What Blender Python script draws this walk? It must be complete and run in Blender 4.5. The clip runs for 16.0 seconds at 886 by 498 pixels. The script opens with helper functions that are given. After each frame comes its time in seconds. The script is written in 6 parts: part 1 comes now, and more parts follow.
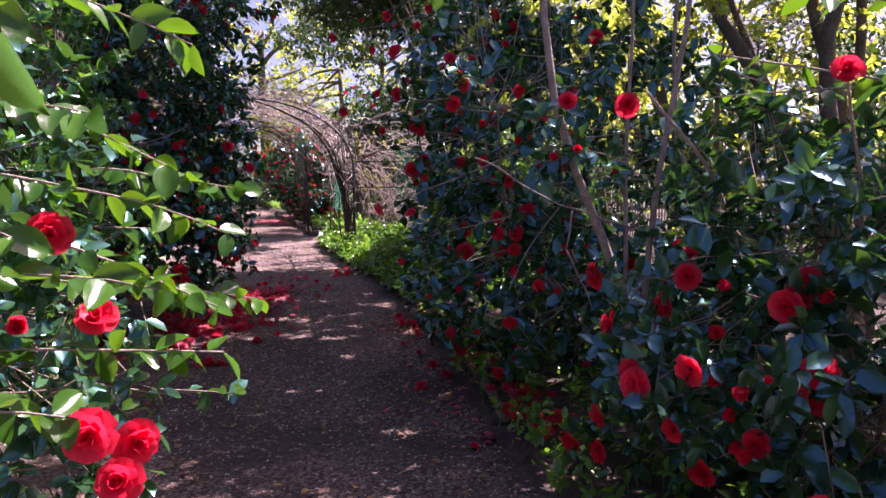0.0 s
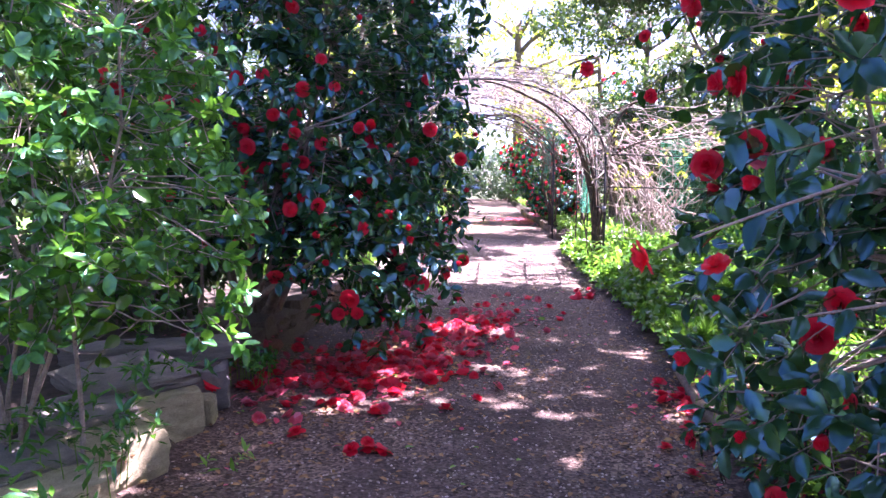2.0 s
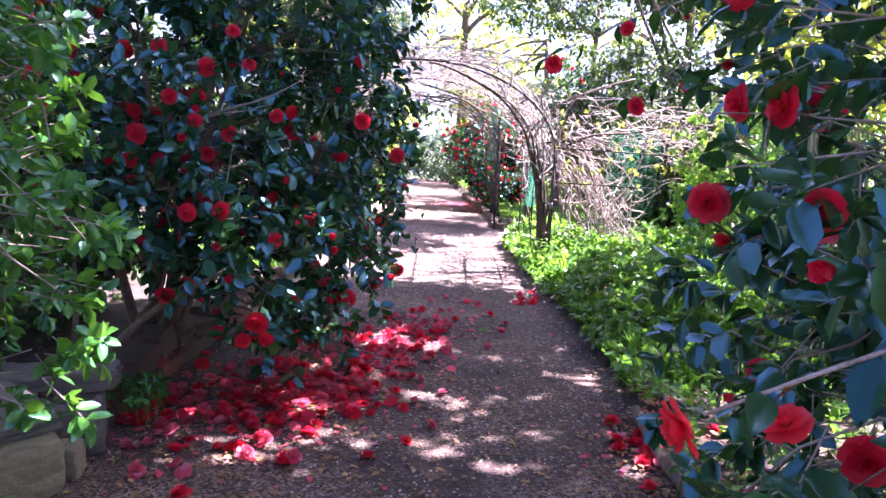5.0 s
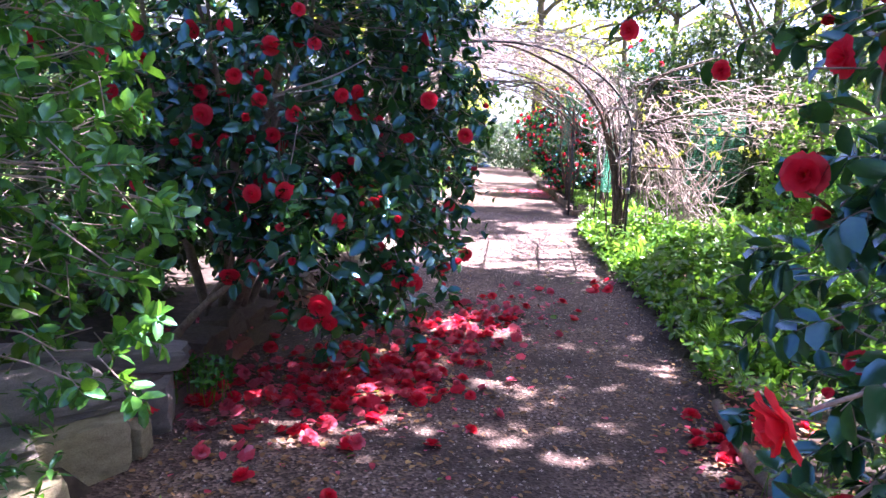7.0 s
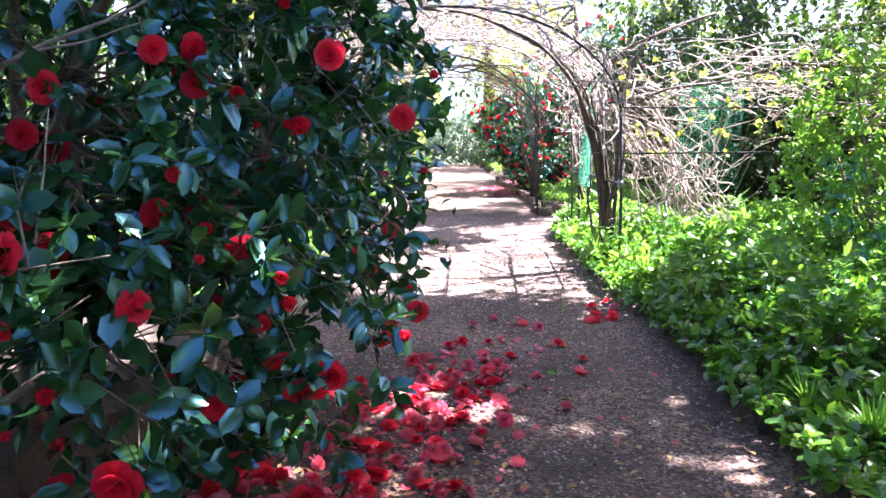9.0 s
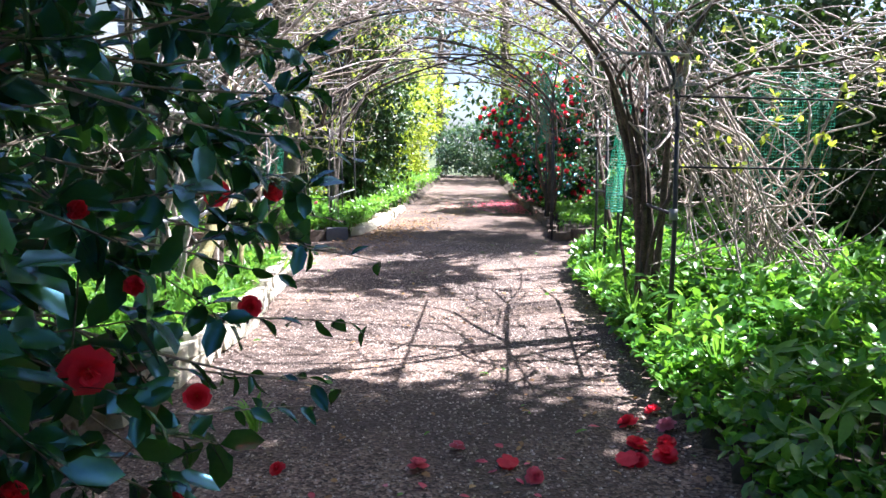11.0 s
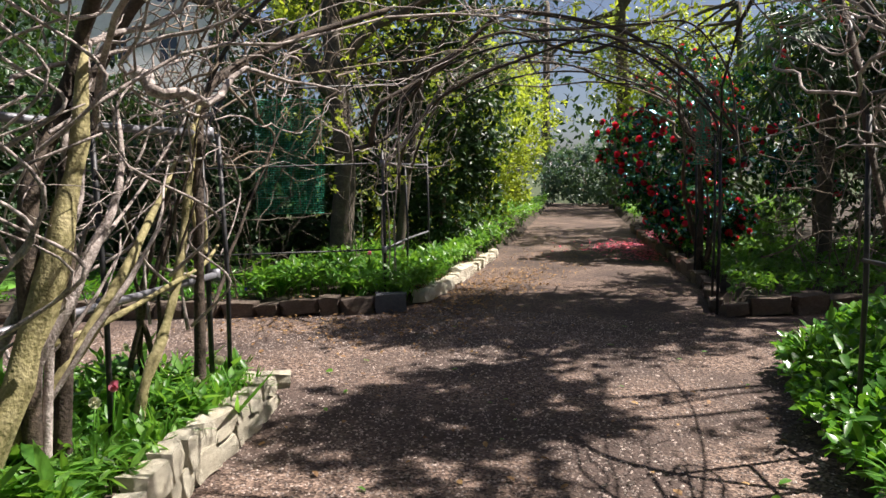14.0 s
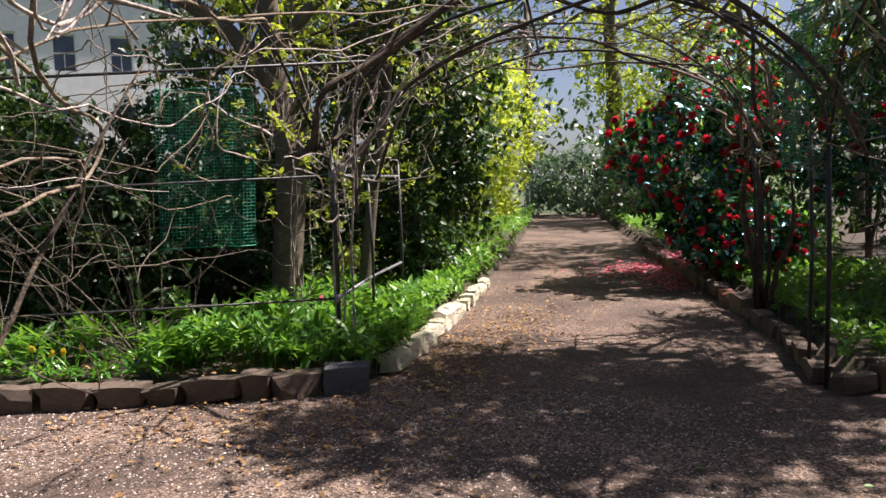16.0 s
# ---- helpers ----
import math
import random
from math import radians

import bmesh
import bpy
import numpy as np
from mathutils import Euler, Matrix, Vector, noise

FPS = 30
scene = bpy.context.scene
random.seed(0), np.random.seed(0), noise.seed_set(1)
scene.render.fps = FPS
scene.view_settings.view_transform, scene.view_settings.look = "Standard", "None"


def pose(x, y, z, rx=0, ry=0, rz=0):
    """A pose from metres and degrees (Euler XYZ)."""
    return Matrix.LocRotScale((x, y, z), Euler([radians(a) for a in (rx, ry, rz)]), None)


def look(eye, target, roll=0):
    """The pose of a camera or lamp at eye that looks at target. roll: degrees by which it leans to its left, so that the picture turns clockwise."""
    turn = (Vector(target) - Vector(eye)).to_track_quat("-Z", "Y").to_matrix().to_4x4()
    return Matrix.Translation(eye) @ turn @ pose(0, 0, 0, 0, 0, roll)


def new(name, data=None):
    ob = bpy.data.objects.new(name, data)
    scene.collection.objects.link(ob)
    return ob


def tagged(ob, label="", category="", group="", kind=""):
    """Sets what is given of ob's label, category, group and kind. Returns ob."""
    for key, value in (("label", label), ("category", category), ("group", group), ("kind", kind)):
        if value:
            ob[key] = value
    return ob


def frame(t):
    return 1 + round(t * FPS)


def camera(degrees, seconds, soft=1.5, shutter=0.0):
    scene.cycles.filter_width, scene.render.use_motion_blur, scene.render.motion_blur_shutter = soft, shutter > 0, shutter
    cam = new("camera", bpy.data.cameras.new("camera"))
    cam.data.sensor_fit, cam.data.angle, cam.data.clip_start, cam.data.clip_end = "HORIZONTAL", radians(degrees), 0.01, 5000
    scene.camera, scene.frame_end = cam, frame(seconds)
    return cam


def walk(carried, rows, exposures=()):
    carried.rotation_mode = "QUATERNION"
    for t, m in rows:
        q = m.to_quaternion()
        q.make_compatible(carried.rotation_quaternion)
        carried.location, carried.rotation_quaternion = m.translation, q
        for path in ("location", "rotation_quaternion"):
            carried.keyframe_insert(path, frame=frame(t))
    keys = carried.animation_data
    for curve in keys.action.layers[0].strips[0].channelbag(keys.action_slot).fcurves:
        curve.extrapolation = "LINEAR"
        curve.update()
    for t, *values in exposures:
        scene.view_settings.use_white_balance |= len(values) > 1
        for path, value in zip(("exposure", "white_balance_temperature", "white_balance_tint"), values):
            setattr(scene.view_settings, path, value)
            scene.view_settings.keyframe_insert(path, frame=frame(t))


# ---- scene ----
cam = camera(61.3, 16.0)
PATH = [
    (0, (0.009, -0.032, 1.459), (0.007, 1.959, 1.266), -0.8),
    (0.5, (0.029, 0.635, 1.458), (-0.112, 2.614, 1.203), -1.0),
    (1, (0.015, 1.272, 1.461), (-0.408, 3.211, 1.216), -0.7),
    (1.5, (-0.116, 1.859, 1.441), (-0.625, 3.783, 1.245), 0.9),
    (2, (-0.204, 2.267, 1.471), (-0.86, 4.145, 1.269), 0.4),
    (2.5, (-0.268, 2.597, 1.494), (-0.939, 4.463, 1.233), 1.5),
    (3, (-0.373, 2.825, 1.52), (-0.909, 4.726, 1.207), 1.2),
    (3.5, (-0.412, 2.949, 1.562), (-0.878, 4.87, 1.259), 1.7),
    (3.7, (-0.402, 2.959, 1.565), (-0.836, 4.887, 1.254), 2.2),
    (5.8, (-0.408, 3.013, 1.656), (-0.944, 4.926, 1.42), 3.5),
    (6, (-0.409, 3.015, 1.657), (-0.947, 4.926, 1.408), 3.5),
    (6.5, (-0.391, 3.038, 1.645), (-0.97, 4.935, 1.38), 3.0),
    (7, (-0.407, 3.149, 1.572), (-1.091, 5.005, 1.274), 2.4),
    (7.5, (-0.598, 3.477, 1.538), (-1.333, 5.31, 1.225), 1.5),
    (8, (-0.749, 3.958, 1.522), (-1.421, 5.81, 1.181), -0.6),
    (8.5, (-0.847, 4.481, 1.514), (-1.478, 6.348, 1.171), -1.4),
    (8.7, (-0.917, 4.707, 1.51), (-1.498, 6.596, 1.207), -1.4),
    (10.8, (-1.312, 7.433, 1.45), (-1.944, 9.308, 1.158), -0.3),
    (11, (-1.374, 7.672, 1.43), (-2.007, 9.549, 1.159), -0.1),
    (11.5, (-1.511, 8.263, 1.434), (-2.084, 10.157, 1.146), 0.0),
    (12, (-1.664, 8.905, 1.467), (-2.294, 10.782, 1.181), 0.2),
    (12.5, (-1.906, 9.495, 1.479), (-2.619, 11.342, 1.195), -0.0),
    (13, (-2.11, 10.132, 1.496), (-2.945, 11.935, 1.272), -0.5),
    (13.5, (-2.335, 10.719, 1.481), (-3.24, 12.493, 1.302), -0.8),
    (14, (-2.564, 11.296, 1.451), (-3.461, 13.072, 1.249), -1.0),
    (14.5, (-2.865, 11.884, 1.462), (-3.856, 13.608, 1.244), -1.7),
    (15, (-3.129, 12.39, 1.48), (-4.088, 14.128, 1.241), -2.5),
    (15.5, (-3.365, 12.977, 1.493), (-4.302, 14.735, 1.311), -3.4),
    (16, (-3.668, 13.507, 1.49), (-4.513, 15.31, 1.312), -2.0),
]
EXPOSURES = [(0, 2.0, 6350, 54), (0.6, 2.5, 6250, 54), (1.2, 3.2, 6000, 55), (2, 3.55, 5800, 53), (3.7, 3.6, 5800, 49), (6, 3.4, 5850, 48), (7.5, 3.5, 5900, 40),
             (8.7, 3.65, 5900, 32), (11, 2.55, 5700, 17), (11.5, 2.05, 5850, 14), (12.2, 1.28, 6100, 14), (13, 1.02, 6450, 14), (14.5, 1.1, 6500, 14), (16, 1.25, 6600, 18)]
walk(cam, [(t, look(eye, target, roll)) for t, eye, target, roll in PATH], EXPOSURES)

# ---------------------------------------------------------------- light
SUN_TO = Vector((0.407, 0.362, 0.839)).normalized()
world = bpy.data.worlds.new("world")
scene.world = world
world.use_nodes = True
wn = world.node_tree
sky = wn.nodes.new("ShaderNodeTexSky")
sky.sky_type, sky.sun_disc = "NISHITA", False
sky.sun_elevation = math.asin(SUN_TO.z)
sky.sun_rotation = math.atan2(SUN_TO.x, SUN_TO.y)
sky.air_density, sky.dust_density = 0.7, 2.0
wn.links.new(sky.outputs[0], wn.nodes["Background"].inputs[0])
wn.nodes["Background"].inputs[1].default_value = 0.05
sun = new("sun", bpy.data.lights.new("sun", "SUN"))
sun.data.energy, sun.data.angle, sun.data.color = 5.0, radians(0.55), (1.0, 0.94, 0.85)
sun.matrix_world = look(SUN_TO * 40, (0, 0, 0))


# ---------------------------------------------------------------- materials
def material(name):
    m = bpy.data.materials.new(name)
    m.use_nodes = True
    return m, m.node_tree, m.node_tree.nodes["Principled BSDF"]


def ramp(nt, fac, stops):
    r = nt.nodes.new("ShaderNodeValToRGB")
    while len(r.color_ramp.elements) < len(stops):
        r.color_ramp.elements.new(0.5)
    for e, (p, c) in zip(r.color_ramp.elements, stops):
        e.position, e.color = p, (*c, 1)
    nt.links.new(fac, r.inputs[0])
    return r.outputs[0]


def noise_tex(nt, scale, detail=4.0, kind="ShaderNodeTexNoise"):
    co = nt.nodes.new("ShaderNodeTexCoord")
    n = nt.nodes.new(kind)
    n.inputs["Scale"].default_value = scale
    if kind == "ShaderNodeTexNoise":
        n.inputs["Detail"].default_value = detail
    nt.links.new(co.outputs["Object"], n.inputs["Vector"])
    return n


def bump(nt, bsdf, height, strength, distance=0.01):
    b = nt.nodes.new("ShaderNodeBump")
    b.inputs["Strength"].default_value, b.inputs["Distance"].default_value = strength, distance
    nt.links.new(height, b.inputs["Height"])
    nt.links.new(b.outputs[0], bsdf.inputs["Normal"])


def mixed(nt, fac, a, b, kind="MIX"):
    m = nt.nodes.new("ShaderNodeMix")
    m.data_type, m.blend_type = "RGBA", kind
    for sock, v in ((m.inputs[0], fac), (m.inputs[6], a), (m.inputs[7], b)):
        if isinstance(v, (int, float)):
            sock.default_value = v
        elif isinstance(v, tuple):
            sock.default_value = (*v, 1)
        else:
            nt.links.new(v, sock)
    return m.outputs[2]


def leaf_material(name, stops, rough=0.35, glow=0.35, through_col=(0.25, 0.45, 0.03), per_object=False, shine=0.5, relief=0.25, sheen=(1, 1, 1), ior=1.5):
    """A leaf: coloured leaf by leaf, glossy on top, letting light through."""
    m, nt, p = material(name)
    if per_object:
        rnd = nt.nodes.new("ShaderNodeObjectInfo").outputs["Random"]
    else:
        rnd = nt.nodes.new("ShaderNodeNewGeometry").outputs["Random Per Island"]
    n = noise_tex(nt, 60, 3)
    col = mixed(nt, 0.35, ramp(nt, rnd, stops), ramp(nt, n.outputs[0], [(0.3, stops[0][1]), (0.7, stops[-1][1])]))
    nt.links.new(col, p.inputs["Base Color"])
    p.inputs["Roughness"].default_value = rough
    p.inputs["Specular IOR Level"].default_value = shine
    p.inputs["Specular Tint"].default_value = (*sheen, 1)
    p.inputs["IOR"].default_value = ior
    bump(nt, p, n.outputs[0], relief, 0.004)
    tr = nt.nodes.new("ShaderNodeBsdfTranslucent")
    nt.links.new(mixed(nt, 0.75, col, through_col), tr.inputs[0])
    mx = nt.nodes.new("ShaderNodeMixShader")
    mx.inputs[0].default_value = glow
    nt.links.new(p.outputs[0], mx.inputs[1])
    nt.links.new(tr.outputs[0], mx.inputs[2])
    nt.links.new(mx.outputs[0], nt.nodes["Material Output"].inputs[0])
    return m


def bark_material(name, a, b, c, scale=14):
    m, nt, p = material(name)
    n = noise_tex(nt, scale, 6)
    n2 = noise_tex(nt, scale * 6, 4)
    col = mixed(nt, 0.4, ramp(nt, n.outputs[0], [(0.3, a), (0.5, b), (0.72, c)]),
                ramp(nt, n2.outputs[0], [(0.35, a), (0.7, c)]))
    nt.links.new(col, p.inputs["Base Color"])
    p.inputs["Roughness"].default_value = 0.85
    bump(nt, p, n2.outputs[0], 0.7, 0.01)
    return m


def stone_material(name, a, b, c, scale=9):
    m, nt, p = material(name)
    n = noise_tex(nt, scale, 8)
    n2 = noise_tex(nt, scale * 8, 4)
    rnd = nt.nodes.new("ShaderNodeObjectInfo").outputs["Random"]
    col = mixed(nt, 0.45, ramp(nt, n.outputs[0], [(0.3, a), (0.5, b), (0.7, c)]), ramp(nt, rnd, [(0, a), (0.5, b), (1, c)]))
    dark = tuple(0.6 * k for k in a)
    col = mixed(nt, 0.28, col, ramp(nt, n2.outputs[0], [(0.36, dark), (0.5, b), (0.64, c)]))
    nt.links.new(col, p.inputs["Base Color"])
    p.inputs["Roughness"].default_value = 0.9
    bump(nt, p, n2.outputs[0], 0.9, 0.016)
    return m


def gravel_material():
    m, nt, p = material("gravel")
    v = noise_tex(nt, 62, kind="ShaderNodeTexVoronoi")
    n = noise_tex(nt, 1.1, 6)
    n2 = noise_tex(nt, 22, 5)
    grit = ramp(nt, v.outputs["Color"], [(0.15, (0.036, 0.022, 0.017)), (0.45, (0.125, 0.08, 0.06)), (0.85, (0.36, 0.255, 0.195))])
    soil = ramp(nt, n2.outputs[0], [(0.3, (0.032, 0.021, 0.017)), (0.7, (0.1, 0.068, 0.056))])
    patch = ramp(nt, n.outputs[0], [(0.4, (0.06, 0.06, 0.06)), (0.62, (0.85, 0.85, 0.85))])
    nt.links.new(mixed(nt, patch, soil, grit), p.inputs["Base Color"])
    p.inputs["Roughness"].default_value = 0.9
    bump(nt, p, v.outputs["Distance"], 1.0, 0.009)
    return m


def plain(name, stops, scale, rough, strength=0.3, metal=0.0):
    m, nt, p = material(name)
    n = noise_tex(nt, scale, 5)
    nt.links.new(ramp(nt, n.outputs[0], stops), p.inputs["Base Color"])
    p.inputs["Roughness"].default_value, p.inputs["Metallic"].default_value = rough, metal
    bump(nt, p, n.outputs[0], strength, 0.01)
    return m


def petal_material(name, stops, per_object=True, glow=0.42, rough=0.5):
    m = leaf_material(name, stops, rough, glow, stops[-1][1], per_object)
    return m


CAMELLIA = leaf_material("camellia_leaf", [(0, (0.01, 0.045, 0.018)), (0.6, (0.018, 0.07, 0.024)), (1, (0.045, 0.13, 0.028))], 0.21, 0.16, (0.12, 0.34, 0.02), shine=1.0, relief=0.08, sheen=(0.28, 0.7, 1.0), ior=1.75)
CAMELLIA_NEAR = leaf_material("camellia_leaf_young", [(0, (0.008, 0.045, 0.004)), (0.6, (0.018, 0.08, 0.006)), (1, (0.05, 0.155, 0.01))], 0.2, 0.24, (0.2, 0.5, 0.008), True, 0.5, 0.12)
CAMELLIA_BIG = leaf_material("camellia_leaf_old", [(0, (0.006, 0.035, 0.014)), (1, (0.018, 0.075, 0.02))], 0.13, 0.16, (0.12, 0.34, 0.02), True, 0.9, 0.06, (0.2, 0.55, 0.9), ior=1.5)
AZALEA = leaf_material("azalea_leaf", [(0, (0.006, 0.05, 0.024)), (0.55, (0.02, 0.12, 0.04)), (0.85, (0.05, 0.22, 0.028)), (1, (0.17, 0.42, 0.03))], 0.24, 0.24, (0.18, 0.5, 0.02), shine=0.8, relief=0.12, sheen=(0.4, 0.9, 0.9), ior=1.6)
HERB = leaf_material("herb_leaf", [(0, (0.03, 0.11, 0.02)), (0.5, (0.07, 0.22, 0.025)), (1, (0.17, 0.36, 0.05))], 0.38, 0.38, (0.3, 0.6, 0.05))
COVER = leaf_material("cover_leaf", [(0, (0.014, 0.07, 0.018)), (0.5, (0.04, 0.17, 0.022)), (0.85, (0.09, 0.28, 0.028)), (1, (0.2, 0.42, 0.05))], 0.24, 0.32, (0.26, 0.58, 0.03), shine=0.6, relief=0.15)
BLADE = leaf_material("blade_leaf", [(0, (0.05, 0.17, 0.02)), (1, (0.15, 0.38, 0.04))], 0.35, 0.4, (0.3, 0.6, 0.05))
SPRING = leaf_material("spring_leaf", [(0, (0.12, 0.22, 0.02)), (0.5, (0.24, 0.34, 0.03)), (1, (0.4, 0.45, 0.06))], 0.4, 0.5, (0.6, 0.7, 0.06))
DARK = leaf_material("evergreen_leaf", [(0, (0.012, 0.035, 0.014)), (0.7, (0.025, 0.065, 0.02)), (1, (0.045, 0.1, 0.028))], 0.42, 0.15, (0.15, 0.3, 0.03), shine=0.35)
BLUISH = leaf_material("bluish_leaf", [(0, (0.03, 0.07, 0.05)), (1, (0.09, 0.16, 0.11))], 0.4, 0.25, (0.2, 0.35, 0.1))
GRASS = leaf_material("lawn_blade", [(0, (0.06, 0.2, 0.015)), (1, (0.16, 0.42, 0.03))], 0.45, 0.4, (0.35, 0.65, 0.04))
RED = petal_material("red_petal", [(0, (0.62, 0.006, 0.022)), (0.6, (0.8, 0.012, 0.045)), (1, (0.9, 0.05, 0.1))])
RED_LOOSE = petal_material("fallen_petal", [(0, (0.6, 0.005, 0.02)), (0.6, (0.8, 0.012, 0.05)), (0.9, (0.88, 0.05, 0.11)), (1, (0.85, 0.35, 0.48))], False)
CORAL = petal_material("coral_petal", [(0, (0.85, 0.025, 0.045)), (1, (0.9, 0.09, 0.11))])
PINK = petal_material("pink_petal", [(0, (0.8, 0.1, 0.22)), (1, (0.85, 0.22, 0.36))])
ROSY = petal_material("rosy_petal", [(0, (0.8, 0.32, 0.42)), (1, (0.8, 0.2, 0.3))])
STAMEN = plain("stamen", [(0.3, (0.7, 0.38, 0.04)), (0.7, (0.85, 0.62, 0.15))], 90, 0.6)
YELLOW = petal_material("daffodil_petal", [(0, (0.85, 0.6, 0.02)), (1, (0.9, 0.72, 0.08))])
VIOLET = petal_material("bluebell_petal", [(0, (0.12, 0.12, 0.6)), (1, (0.22, 0.2, 0.75))])
CREAM = petal_material("hellebore_petal", [(0, (0.6, 0.68, 0.35)), (1, (0.75, 0.72, 0.55))])
DRY = leaf_material("dry_leaf", [(0, (0.11, 0.05, 0.022)), (0.6, (0.28, 0.14, 0.055)), (1, (0.52, 0.33, 0.13))], 0.7, 0.1, (0.3, 0.18, 0.06))
BARK = bark_material("shrub_bark", (0.09, 0.065, 0.045), (0.19, 0.145, 0.105), (0.33, 0.27, 0.2))
TWIG = bark_material("grey_twig", (0.16, 0.12, 0.1), (0.3, 0.24, 0.2), (0.5, 0.42, 0.36), 20)
VINE = bark_material("vine_bark", (0.13, 0.1, 0.088), (0.36, 0.3, 0.27), (0.7, 0.62, 0.58), 16)
VINE_TRUNK = bark_material("vine_trunk_bark", (0.022, 0.016, 0.012), (0.06, 0.043, 0.032), (0.17, 0.125, 0.09), 13)
MOSSY = bark_material("mossy_bark", (0.16, 0.14, 0.05), (0.33, 0.29, 0.13), (0.5, 0.43, 0.24), 10)
TRUNK = bark_material("tree_bark", (0.05, 0.04, 0.03), (0.1, 0.08, 0.06), (0.18, 0.15, 0.11), 8)
PALE = stone_material("pale_limestone", (0.52, 0.46, 0.34), (0.7, 0.64, 0.5), (0.8, 0.75, 0.62))
BROWN = stone_material("brown_stone", (0.07, 0.05, 0.04), (0.15, 0.11, 0.085), (0.25, 0.19, 0.145))
REDDISH = stone_material("reddish_stone", (0.2, 0.07, 0.05), (0.28, 0.11, 0.08), (0.36, 0.17, 0.12))
SLATE = stone_material("slate_block", (0.06, 0.065, 0.08), (0.11, 0.115, 0.13), (0.18, 0.18, 0.2))
GREY = stone_material("grey_slab", (0.14, 0.13, 0.12), (0.24, 0.22, 0.2), (0.36, 0.33, 0.28))
GREY_MOSS = stone_material("mossy_grey_stone", (0.22, 0.2, 0.11), (0.4, 0.36, 0.22), (0.58, 0.52, 0.34))
GRAVEL = gravel_material()
PEBBLE = leaf_material("pebble", [(0, (0.06, 0.045, 0.04)), (0.5, (0.24, 0.18, 0.155)), (0.85, (0.54, 0.42, 0.36)), (1, (0.68, 0.58, 0.51))], 0.8, 0.0)
SOIL = plain("bed_soil", [(0.3, (0.022, 0.016, 0.011)), (0.5, (0.048, 0.035, 0.025)), (0.75, (0.1, 0.076, 0.055))], 14, 0.95, 0.9)
LAWN = plain("lawn", [(0.3, (0.05, 0.16, 0.015)), (0.7, (0.12, 0.3, 0.03))], 6, 0.9, 0.6)
ROUGH = plain("rough_grass_soil", [(0.3, (0.03, 0.045, 0.018)), (0.5, (0.05, 0.075, 0.025)), (0.75, (0.1, 0.1, 0.05))], 5, 0.95, 0.9)
IRON = plain("dark_painted_iron", [(0.3, (0.012, 0.012, 0.015)), (0.6, (0.03, 0.03, 0.034)), (0.8, (0.09, 0.075, 0.065))], 30, 0.5, 0.2)
GALV = plain("grey_pipe", [(0.3, (0.16, 0.16, 0.18)), (0.7, (0.3, 0.3, 0.33))], 25, 0.45, 0.2, 0.3)
NET = plain("green_netting", [(0.3, (0.01, 0.2, 0.12)), (0.7, (0.02, 0.34, 0.2))], 20, 0.5, 0.1)
FENCE_BLUE = plain("blue_grey_paint", [(0.3, (0.08, 0.1, 0.2)), (0.7, (0.16, 0.2, 0.36))], 12, 0.5, 0.1)
WHITE = plain("white_render", [(0.3, (0.68, 0.68, 0.7)), (0.7, (0.8, 0.8, 0.82))], 3, 0.85, 0.2)
ROOF = plain("slate_roof", [(0.3, (0.08, 0.08, 0.1)), (0.7, (0.16, 0.16, 0.18))], 8, 0.7, 0.4)
PANE = plain("window_glass", [(0.3, (0.04, 0.05, 0.08)), (0.7, (0.07, 0.09, 0.13))], 1, 0.08, 0.0)


# ---------------------------------------------------------------- mesh tools
class Geo:
    """Triangles gathered in arrays."""

    def __init__(self):
        self.v, self.f, self.n = [], [], 0

    def add(self, v, f):
        v, f = np.asarray(v, float).reshape(-1, 3), np.asarray(f, int).reshape(-1, 3)
        self.v.append(v)
        self.f.append(f + self.n)
        self.n += len(v)

    def mesh(self, name, mat, origin=(0, 0, 0), smooth=True):
        v = (np.concatenate(self.v) - np.asarray(origin)).astype(np.float32)
        f = np.concatenate(self.f).astype(np.int32)
        me = bpy.data.meshes.new(name)
        me.vertices.add(len(v))
        me.vertices.foreach_set("co", v.ravel())
        me.loops.add(f.size)
        me.loops.foreach_set("vertex_index", f.ravel())
        me.polygons.add(len(f))
        me.polygons.foreach_set("loop_start", np.arange(0, f.size, 3, dtype=np.int32))
        me.polygons.foreach_set("use_smooth", np.full(len(f), smooth))
        me.update(calc_edges=True)
        me.materials.append(mat)
        return me


def unit(a):
    a = np.asarray(a, float)
    return a / np.maximum(np.linalg.norm(a, axis=-1, keepdims=True), 1e-9)


def thing(name, base, label, category, group="", kind=""):
    ob = new(name)
    ob.location = base
    ob.empty_display_size = 0.1
    return tagged(ob, label, category, group, kind)


def part(name, geo, mat, parent, label="", smooth=True, kind=""):
    """A part in world coordinates, hung under a thing that is only shifted."""
    o = parent.location
    if parent.parent:
        o = o + parent.parent.location
    ob = new(name, geo.mesh(name, mat, o, smooth))
    ob.parent = parent
    return tagged(ob, label, kind=kind)


def piece(name, me, parent, m, label=""):
    """A part that shares its mesh, at the world pose m."""
    ob = new(name, me)
    ob.parent = parent
    ob.matrix_basis = Matrix.Translation(-Vector(parent.location)) @ m
    return tagged(ob, label)


